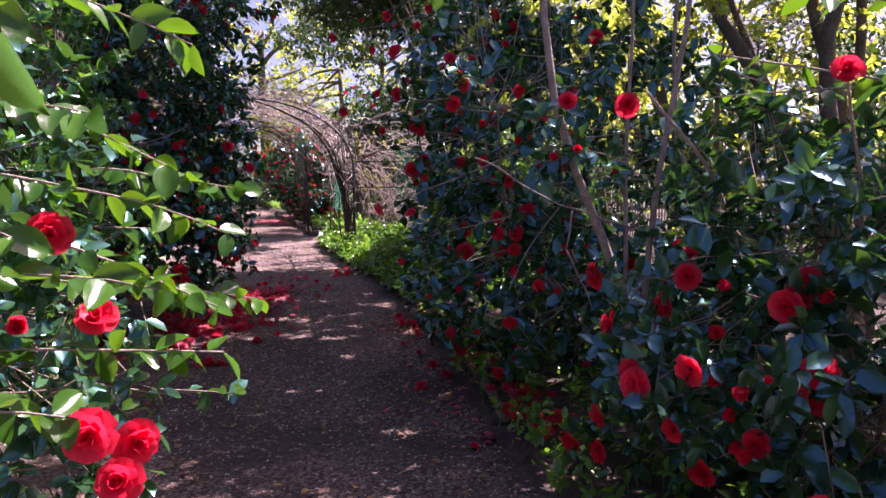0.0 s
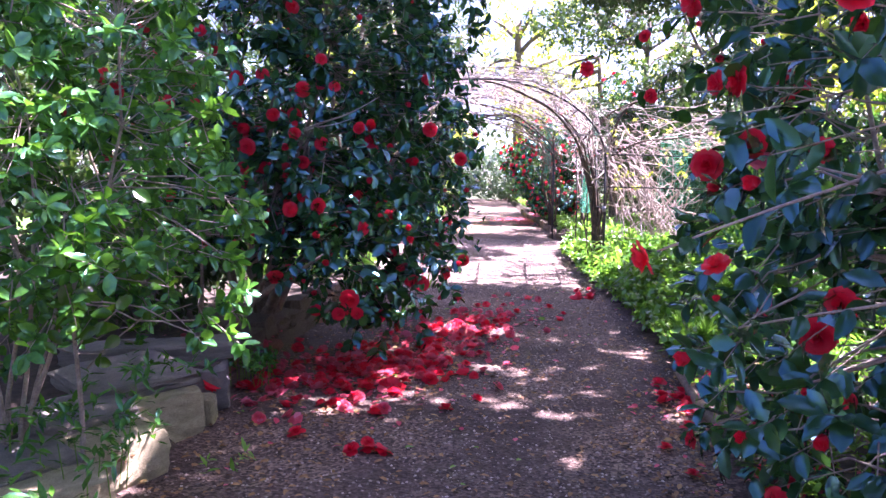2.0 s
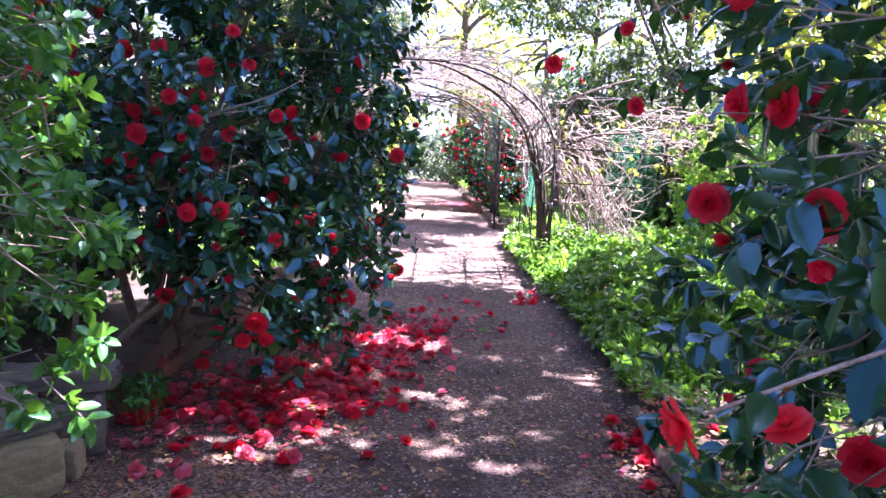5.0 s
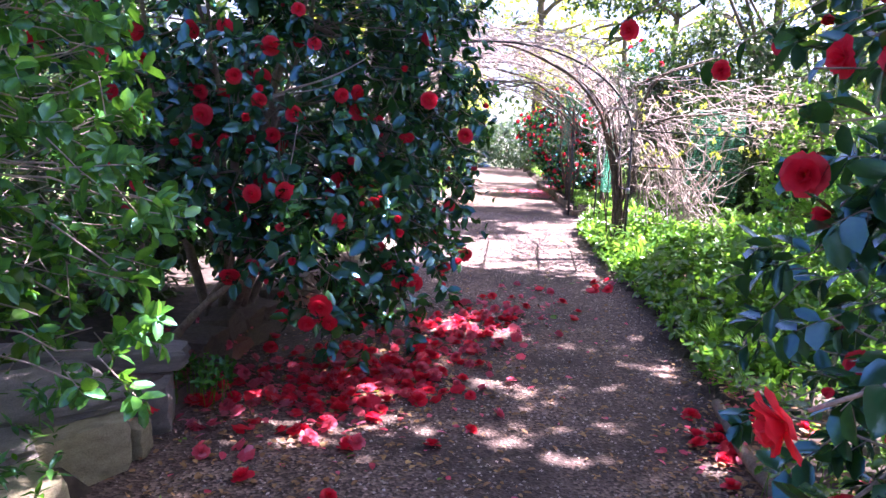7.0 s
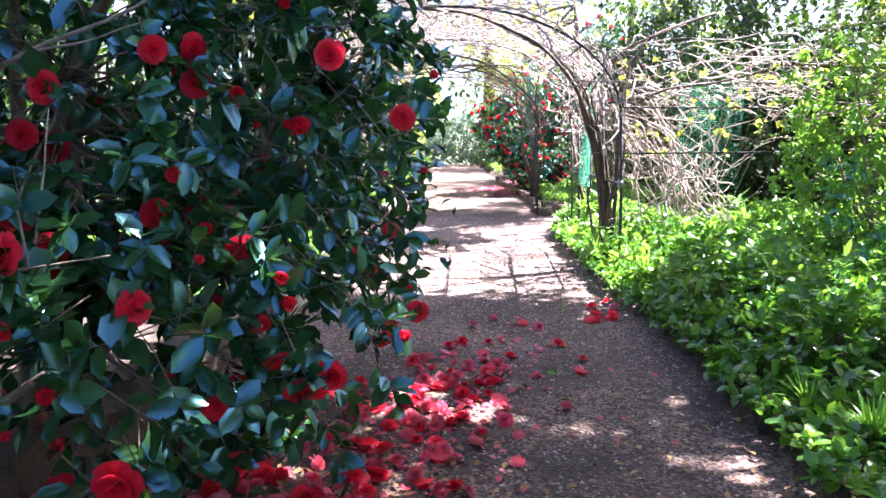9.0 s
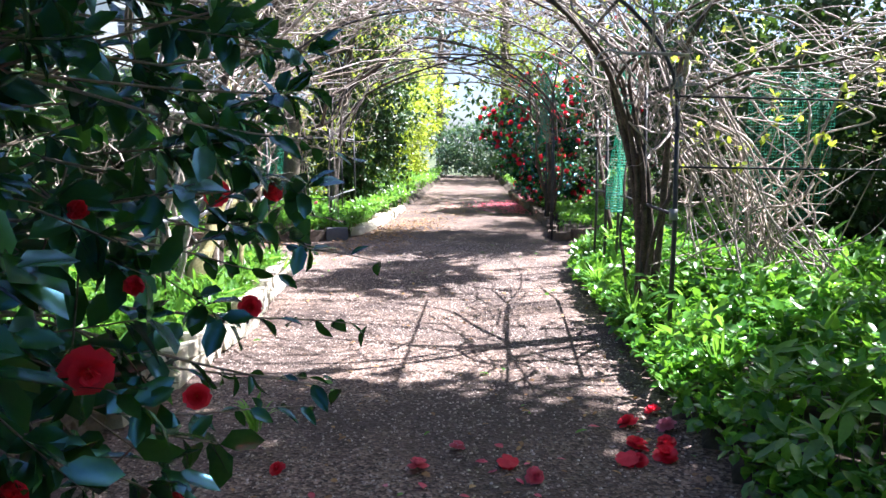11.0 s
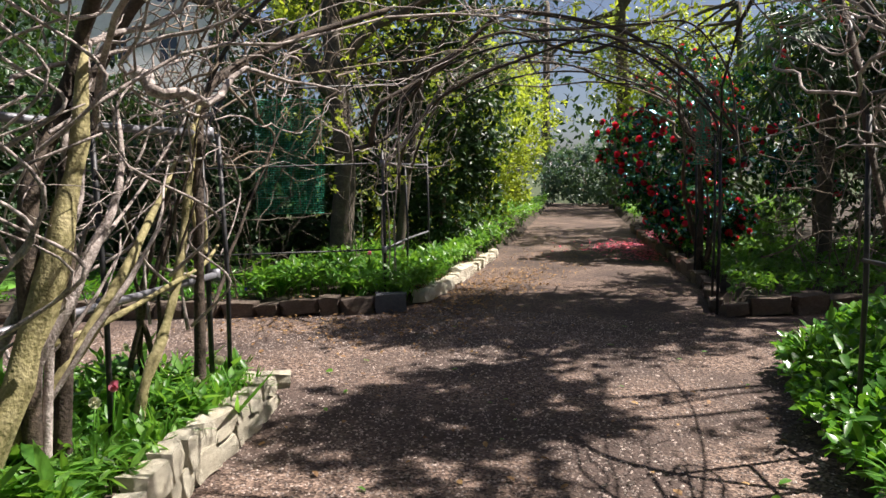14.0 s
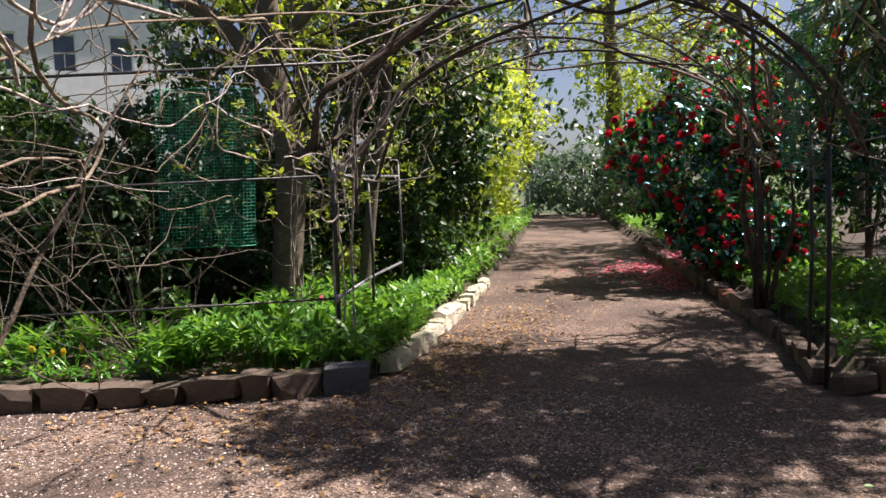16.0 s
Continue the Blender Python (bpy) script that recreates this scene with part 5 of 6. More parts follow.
for i, y in enumerate((11.3, 11.75, 12.15, 12.55, 12.9, 13.3, 13.75, 14.1, 14.55)):
    clump("bright green leaves hanging over the pale stone wall", (left_edge(y) - 0.14 - 0.05 * (i % 3), y), 55, 0.3, 350 + i, group="tufts on the pale wall")
RC = np.random.default_rng(300)
for i, (x, y, n, ln) in enumerate([(-4.75, 11.75, 130, 0.36), (-4.95, 12.2, 110, 0.34), (-0.15, 8.55, 90, 0.3), (-0.35, 8.95, 60, 0.26), (0.1, 9.1, 60, 0.34), (-5.45, 14.3, 70, 0.3),
                                   (-5.55, 14.65, 60, 0.26), (-6.75, 19.2, 90, 0.36), (-7.1, 18.9, 80, 0.36), (-7.35, 18.3, 80, 0.34), (-6.95, 19.9, 80, 0.38), (-7.9, 17.85, 70, 0.3),
                                   (-1.2, 11.9, 50, 0.4), (-1.75, 13.1, 50, 0.42), (-0.7, 12.2, 45, 0.45), (-2.2, 14.6, 60, 0.36), (-2.45, 16.2, 70, 0.34), (-2.6, 16.8, 70, 0.34),
                                   (0.3, 11, 45, 0.42), (-7.6, 22.3, 80, 0.45), (-7.75, 23.2, 80, 0.45), (-7.95, 24.3, 80, 0.5), (-3.3, 10.6, 20, 0.2)]):
    clump("arching tuft of bright green strap leaves in the bed", (x, y), n, ln, 310 + i, group="strap leaf tufts")


def small_flowers(name, label, category, spots, mat, size, stalk, seed, group=""):
    rng = np.random.default_rng(seed)
    shape = blossom(rng, size, [(6, 1.0, 0.25, 0.1, 0.35), (5, 0.6, 0.5, 0.0, 1.1)])
    me = shape.mesh(name, mat)
    for x, y in spots:
        ob = thing(name, (x, y, 0.12), label, category, group)
        g = Geo()
        h = stalk * rng.uniform(0.8, 1.15)
        tip = (x + rng.normal(0, 0.03), y + rng.normal(0, 0.03), 0.12 + h)
        tube(g, [(x, y, 0.1), (x, y, 0.12 + h * 0.6), tip], 0.004, 4)
        scatter(g, STRAP, [(x, y, 0.1)] * 3, rng.normal(0, 0.4, (3, 3)) + [0, 0, 1], rng.normal(0, 1, (3, 3)), h * 1.0, rng)
        part("stalk", g, BLADE, ob)
        piece("bloom", me, ob, Matrix.Translation(tip) @ frame_of((rng.normal(0.2, 0.4), -1, rng.uniform(-0.2, 0.5)), rng.uniform(0, 6)))


small_flowers("daffodil", "yellow daffodil beside the dark stone edging", "flower", [(-8.55, 17.25), (-8.5, 17.3), (-8.62, 17.18), (-8.9, 17.2)], YELLOW, 0.032, 0.22, 401, "daffodils")
small_flowers("bluebell", "small violet-blue flower by the stone edging", "flower", [(-8.1, 17.5), (-8.0, 17.55), (-7.9, 17.6), (-6.85, 18.15), (-7.0, 18.1)], VIOLET, 0.02, 0.14, 402, "violet flowers")
hr = np.random.default_rng(403)
small_flowers("hellebore", "pale cream hellebore among green leaves", "flower", [(-5.1 - hr.uniform(0, 1.4), 12.2 + hr.uniform(0, 2.2)) for _ in range(16)], CREAM, 0.028, 0.32, 404, "hellebores")
small_flowers("hellebore", "dusky pink hellebore among green leaves", "flower", [(-5.6, 14.0), (-5.45, 13.6), (-7.3, 19.1), (-7.45, 19.0), (-7.6, 19.2), (-7.2, 19.3)], ROSY, 0.03, 0.36, 405, "hellebores")

# little leafy weed on the stone step
cover("weed_clump", "small leafy weed growing from the stone edging", lambda x, y: (x + 3.0) ** 2 + (y - 6.45) ** 2 < 0.03, (-3.2, 6.2), (-2.8, 6.7), 700, lambda x, y: 0.2 + 0 * x, 206, LEAF, 0.036, AZALEA)
cover("weed_clump", "scattered seedlings at the path's edge", lambda x, y: (x > left_edge(y)) & (x < left_edge(y) + 0.7), (-3.2, 3.2), (-1.6, 5.6), 14, lambda x, y: 0.02 + 0 * x, 208, LANCE, 0.06, BLADE)

cover("weed_clump", "seedlings and small ferns between the edging stones", lambda x, y: (x < left_edge(y) + 0.12) & (x > left_edge(y) - 0.75), (-3.7, 3.6), (-2.0, 5.9), 55, lambda x, y: 0.3 + 0.06 * lumps(x, y, 3.0), 213, LANCE, 0.075, AZALEA)

# ---------------------------------------------------------------- stonework
def stone_mesh(seed, mat, rough=0.09, cuts=1):
    """A weathered block one unit across, with broken edges."""
    rng = np.random.default_rng(seed)
    bm = bmesh.new()
    bmesh.ops.create_cube(bm, size=1.0)
    bmesh.ops.subdivide_edges(bm, edges=bm.edges[:], cuts=cuts, use_grid_fill=True)
    for v in bm.verts:
        c = sum(abs(abs(k) - 0.5) < 0.01 for k in v.co)
        v.co *= {3: 0.92, 2: 0.97}.get(c, 1.01)
        v.co += Vector(rng.normal(0, rough * 0.6, 3))
    bmesh.ops.triangulate(bm, faces=bm.faces[:])
    me = bpy.data.meshes.new("stone")
    bm.to_mesh(me)
    bm.free()
    me.polygons.foreach_set("use_smooth", np.full(len(me.polygons), False))
    me.materials.append(mat)
    return me


PALE_STONES = [stone_mesh(500 + i, PALE, 0.075) for i in range(9)]
BROWN_STONES = [stone_mesh(510 + i % 5, BROWN) for i in range(12)] + [stone_mesh(520, REDDISH)]
GREY_STONES = [stone_mesh(530 + i, GREY, 0.028, 4) for i in range(4)]
STEP_STONES = [stone_mesh(545 + i, GREY_MOSS, 0.022, 4) for i in range(3)]
SLATE_STONE = stone_mesh(540, SLATE, 0.03)


def dry_wall(label, line, courses, stone, height, depth, meshes, seed, gap=0.012):
    """A low dry wall along a line, stone by stone, course on course."""
    rng = np.random.default_rng(seed)
    line = np.asarray(line, float)
    seg = np.concatenate([[0], np.cumsum(np.linalg.norm(np.diff(line, axis=0), axis=1))])
    ob = thing("dry_stone_wall", (line[0, 0], line[0, 1], 0), label, "stone wall", kind="structure")
    z = 0.0
    for c in range(courses):
        h = height / courses
        s = -stone * 0.5 * (c % 2) * 0.8
        while s < seg[-1] - 0.05:
            w = stone * rng.uniform(0.65, 1.35)
            m = np.clip(s + w / 2, 0, seg[-1])
            x, y = np.interp(m, seg, line[:, 0]), np.interp(m, seg, line[:, 1])
            k = min(np.searchsorted(seg, m), len(seg) - 1)
            d = line[k] - line[k - 1]
            hh = h * rng.uniform(0.7, 1.25)
            mat = Matrix.LocRotScale((x, y, z + hh / 2 + rng.normal(0, 0.006)), Euler((rng.normal(0, 0.06), rng.normal(0, 0.05), math.atan2(d[1], d[0]) + rng.normal(0, 0.09))),
                                     (w - gap, depth * rng.uniform(0.85, 1.15), hh))
            piece("stone", meshes[rng.integers(len(meshes))], ob, mat)
            s += w
        z += h
    return ob


ly = np.array([10.6, 11.2, 12, 12.7, 13.3, 13.8, 14.4, 14.88])
dry_wall("low dry wall of pale cream limestone blocks", np.stack([left_edge(ly) + 0.0, ly], -1), 2, 0.19, 0.25, 0.12, PALE_STONES, 551, 0.014)
dry_wall("low dry wall of pale limestone turning the corner", [(-5.6, 14.93), (-6.5, 14.4), (-8.5, 13.25)], 2, 0.28, 0.24, 0.15, PALE_STONES, 552)
dry_wall("low edging of dark brown rough stones", [(-6.75, 17.93), (-7.6, 17.42), (-8.7, 16.8), (-12, 14.9)], 1, 0.31, 0.16, 0.2, BROWN_STONES, 553)
fy = np.array([18.5, 19.5, 21.7, 23])
dry_wall("low pale stone edging of the far bed", np.stack([far_left_edge(fy), fy], -1), 1, 0.3, 0.15, 0.16, PALE_STONES, 554)
dry_wall("shaded grey stone edging", [(-3.4, 19.02), (-2.4, 19.6), (0, 21.0)], 1, 0.34, 0.18, 0.18, BROWN_STONES, 555)
ry = np.array([19.2, 20.5, 23.4, 26, 29])
dry_wall("shaded stone edging of the far bed", np.stack([far_right_edge(ry), ry], -1), 1, 0.36, 0.16, 0.16, BROWN_STONES, 556)
ky = np.array([6.15, 7.2, 8, 9, 10.4])
dry_wall("shaded stone edging under the camellia", np.stack([left_edge(ky) - 0.12, ky], -1), 2, 0.33, 0.3, 0.2, BROWN_STONES, 557)
corner = thing("corner_stone", (-6.56, 18.06, 0), "dark slate-grey corner block of the edging", "stone")
piece("block", SLATE_STONE, corner, Matrix.LocRotScale((-6.6, 18.03, 0.1), Euler((0, 0, 0.55)), (0.34, 0.24, 0.2)))
step = thing("stone_step", (-3.2, 6.1, 0), "broken grey stone step with petals lying on it", "step")
for i, (x, y, z, sx, sy, sz, a) in enumerate([(-3.3, 5.62, 0.3, 0.62, 0.62, 0.09, 1.15), (-3.02, 5.5, 0.125, 0.52, 0.26, 0.26, 1.2), (-2.83, 4.98, 0.11, 0.5, 0.28, 0.24, 1.25), (-2.66, 4.46, 0.1, 0.48, 0.28, 0.22, 1.25),
                                              (-2.95, 5.83, 0.08, 0.17, 0.15, 0.16, 0.4), (-3.32, 6.2, 0.33, 0.62, 0.24, 0.11, 0.55), (-3.75, 5.98, 0.32, 0.55, 0.26, 0.1, 0.5), (-3.14, 6.12, 0.13, 0.3, 0.3, 0.26, 0.6),
                                              (-3.15, 5.1, 0.25, 0.5, 0.42, 0.09, 1.2), (-2.98, 4.55, 0.2, 0.5, 0.4, 0.09, 1.25), (-2.55, 3.95, 0.08, 0.46, 0.28, 0.18, 1.3), (-3.55, 5.95, 0.14, 0.5, 0.35, 0.26, 0.5)]):
    piece("slab", STEP_STONES[i % 3] if i in (1, 2, 3, 4, 10) else GREY_STONES[i % 4], step, Matrix.LocRotScale((x, y, z), Euler((0.03, -0.03, a)), (sx, sy, sz)))
g = Geo()
tube(g, bend((-0.32, 7.75, 0.06), (0.12, 5.9, 0.06), RC, 0.04, 9), 0.035, 8)
tube(g, bend((0.12, 5.9, 0.06), (0.35, 4.2, 0.06), RC, 0.04, 9), 0.033, 8)
log = thing("edging_log", (-0.1, 6.8, 0.02), "weathered round wooden edging along the path", "edging")
part("pole", g, BARK, log)


# ---------------------------------------------------------------- fallen blossoms and litter
def strew(centres, count, seed, group, scale=1.0):
    rng = np.random.default_rng(seed)
    for i in range(count):
        cx, cy, sx, sy = centres[rng.integers(len(centres))]
        x, y = rng.normal(cx, sx), rng.normal(cy, sy)
        k = rng.integers(len(FALLEN)) if rng.uniform() < 0.4 else rng.integers(len(FALLEN) - 1)
        ob = new("fallen_blossom", FALLEN[k])
        onbed = bool(bed_left(np.array(x), np.array(y)) | bed_right(np.array(x), np.array(y)))
        up = (rng.normal(0, 0.35), rng.normal(0, 0.35), 1 if rng.uniform() < 0.75 else -1)
        ob.matrix_basis = Matrix.Translation((x, y, (0.16 if onbed else 0.016) + (0.02 if up[2] < 0 else 0))) @ frame_of(up, rng.uniform(0, 6.28)) @ Matrix.Scale(scale * rng.uniform(0.7, 1.1), 4)
        lab = "faded pink fallen camellia blossom on the ground" if k == len(FALLEN) - 1 else "red fallen camellia blossom lying on the ground"
        tagged(ob, lab, "blossom", group)


strew([(-2.35, 8.0, 0.28, 0.85), (-2.2, 7.4, 0.32, 0.5), (-2.65, 6.9, 0.3, 0.35), (-2.75, 7.6, 0.35, 0.5), (-2.2, 9.3, 0.3, 0.6)], 205, 601, "blossoms fallen under the camellia", 0.95)
strew([(-3.3, 6.9, 0.35, 0.35), (-3.3, 6.2, 0.2, 0.15)], 18, 602, "blossoms fallen on the stone edging")
strew([(0.12, 5.4, 0.14, 0.2), (0.15, 5.4, 0.16, 0.16), (0.05, 6.2, 0.25, 0.5), (-0.3, 7.2, 0.13, 0.2), (0.35, 4.6, 0.2, 0.4), (0.45, 4.2, 0.15, 0.3), (0.5, 3.9, 0.1, 0.15)], 66, 603, "blossoms fallen by the wooden edging")
strew([(-1.85, 5.75, 0.2, 0.2), (-1.5, 9.6, 0.35, 0.9), (-1.6, 11.2, 0.1, 0.2), (-2.6, 9.9, 0.35, 0.6)], 18, 604, "blossoms scattered on the path")


def strewn_heap(name, label, spots, seed):
    """Fallen blossoms too many to count, lying in each other."""
    rng = np.random.default_rng(seed)
    g = Geo()
    for cx, cy, sx, sy, n in spots:
        for i in range(n):
            b = LIMP[rng.integers(len(LIMP))]
            v, f = np.concatenate(b.v) * rng.uniform(0.55, 0.95), np.concatenate(b.f)
            m = np.array(frame_of((rng.normal(0, 0.6), rng.normal(0, 0.6), 1 if rng.uniform() < 0.7 else -1), rng.uniform(0, 6.28)).to_3x3())
            x, y = rng.normal(cx, sx), rng.normal(cy, sy)
            z = 0.17 if bed_left(np.array(x), np.array(y)) else 0.025
            g.add(v @ m.T + [x, y, z], f)
    return tagged(new(name, g.mesh(name, RED_LOOSE)), label, "petals", kind="stuff")


strewn_heap("fallen_blossoms", "heaped red and faded pink camellia blossoms under the bush", [(-2.35, 8.0, 0.28, 0.85, 90), (-2.6, 7.2, 0.38, 0.5, 70), (-2.2, 9.3, 0.3, 0.6, 30), (-3.4, 6.9, 0.35, 0.35, 30)], 606)


def litter(name, label, category, spots, shape, mat, size, seed, flat=0.25, z=0.012):
    """Loose flat bits on the ground: (x, y, spread x, spread y, count)."""
    rng = np.random.default_rng(seed)
    p = np.concatenate([np.stack([rng.normal(cx, sx, n), rng.normal(cy, sy, n), np.full(n, z)], -1) for cx, cy, sx, sy, n in spots])
    p[:, 2] += np.where(bed_left(p[:, 0], p[:, 1]) | bed_right(p[:, 0], p[:, 1]) | bed_far_right(p[:, 0], p[:, 1]) | bed_far_left(p[:, 0], p[:, 1]), 0.15, 0)
    p[:, 2] += rng.uniform(0, 0.012, len(p))
    g = Geo()
    d = rng.normal(0, 1, p.shape) * [1, 1, 0.15]
    scatter(g, shape, p, d, rng.normal(0, flat, p.shape) + [0, 0, 1], size * rng.uniform(0.5, 1.2, len(p)), rng, 0.3)
    return tagged(new(name, g.mesh(name, mat)), label, category, kind="stuff")


litter("fallen_petals", "loose red camellia petals strewn under the bush", "petals",
       [(-2.4, 7.9, 0.38, 0.9, 420), (-2.8, 7.1, 0.45, 0.45, 260), (-2.2, 9.3, 0.3, 0.7, 150), (0.1, 5.6, 0.25, 0.8, 170), (-0.3, 7.2, 0.15, 0.25, 60), (-1.6, 8.5, 0.6, 1.6, 60),
        (-3.2, 6.7, 0.4, 0.4, 90)], ROUND, RED_LOOSE, 0.055, 611)
litter("fallen_petals", "carpet of red petals under the far camellia", "petals", [(-5.5, 25.6, 0.5, 0.75, 900), (-5.1, 24.3, 0.25, 0.5, 250)], ROUND, RED_LOOSE, 0.075, 612)
litter("dry_leaves", "brown dry leaves scattered on the path", "leaf litter",
       [(-1.2, 6.5, 1.0, 2.5, 1500), (-0.2, 7.2, 0.25, 1.2, 800), (-2.6, 7.5, 0.5, 1, 700), (-2.3, 5.2, 0.4, 1.0, 350), (0.2, 5.2, 0.3, 1.2, 350), (-3.5, 13, 1.3, 2.5, 260), (-6.3, 19.8, 0.35, 1.2, 1500), (-7.2, 17.1, 0.9, 0.4, 500), (-5.9, 17.8, 0.5, 0.7, 350), (-6.9, 22.5, 0.6, 2, 420), (1.0, 5, 0.8, 2, 500)],
       LEAF, DRY, 0.045, 613)
litter("green_leaves", "a few fresh leaves fallen on the gravel", "leaf litter", [(-2.5, 11, 1.0, 2.5, 40), (-1.8, 6.0, 0.6, 0.6, 12), (-4.5, 16, 1.3, 1.2, 25)], LEAF, HERB, 0.06, 614)


def gravel_stones(seed, count, lo, hi):
    rng = np.random.default_rng(seed)
    x, y = rng.uniform(lo[0], hi[0], count), lo[1] + (hi[1] - lo[1]) * rng.uniform(0, 1, count)
    ok = ~(bed_right(x, y) | bed_left(x, y) | bed_far_left(x, y) | bed_far_right(x, y))
    ok &= rng.uniform(0, 1, count) < (0.55 + 0.4 * lumps(x, y, 0.8)) * np.interp(y, [3, 8.5, 11.5], [0.4, 0.55, 1])
    x, y = x[ok], y[ok]
    k = len(x)
    tv = np.array([(1, 0, 0), (-1, 0, 0), (0, 1, 0), (0, -1, 0), (0, 0, 1), (0, 0, -0.6)], float)
    tf = np.array([(0, 2, 4), (2, 1, 4), (1, 3, 4), (3, 0, 4)])
    s = rng.uniform(0.0035, 0.011, (k, 1, 1)) * np.stack([rng.uniform(0.8, 1.5, k), rng.uniform(0.7, 1.1, k), rng.uniform(0.5, 0.9, k)], -1)[:, None]
    a = rng.uniform(0, 6.28, k)
    c, sn = np.cos(a), np.sin(a)
    v = tv[None] * s
    v = np.stack([v[..., 0] * c[:, None] - v[..., 1] * sn[:, None], v[..., 0] * sn[:, None] + v[..., 1] * c[:, None], v[..., 2]], -1)
    v += np.stack([x, y, 0.006 * lumps(x, y, 0.9) + 0.001], -1)[:, None]
    g = Geo()
    g.add(v.reshape(-1, 3), (tf[None] + (np.arange(k) * 6)[:, None, None]).reshape(-1, 3))
    return tagged(new("gravel", g.mesh("gravel", PEBBLE, smooth=False)), "loose pinkish grey gravel chips on the path", "gravel", kind="stuff")


gravel_stones(621, 210000, (-8.5, 3.0), (0.6, 18.5))

# ---------------------------------------------------------------- shrubs and trees farther off
shrub("camellia_bush", "far camellia bush thick with red blossoms above fallen petals", (-4.35, 24.6, 0.13),
      [((-4.85, 24.7, 1.75), (1.05, 1.15, 1.3), 0.8), ((-4.25, 23.6, 0.7), (0.7, 0.5, 0.45), 0.2)], CAMELLIA, LEAF, 0.11, 950, 10, 701, limbs=6, r0=0.035, flowers=380,
      facing=(0.1, -1, 0.15), links=90, flower_scale=1.05, category="camellia")
shrub("camellia_bush", "distant camellia with scattered red blossoms", (-2.6, 26.2, 0.13), [((-2.8, 26.0, 2.6), (1.3, 1.2, 1.6), 1)], CAMELLIA, LEAF, 0.12, 520, 9, 702,
      flowers=36, facing=(0, -1, 0), flower_scale=1.5, links=60, category="camellia")
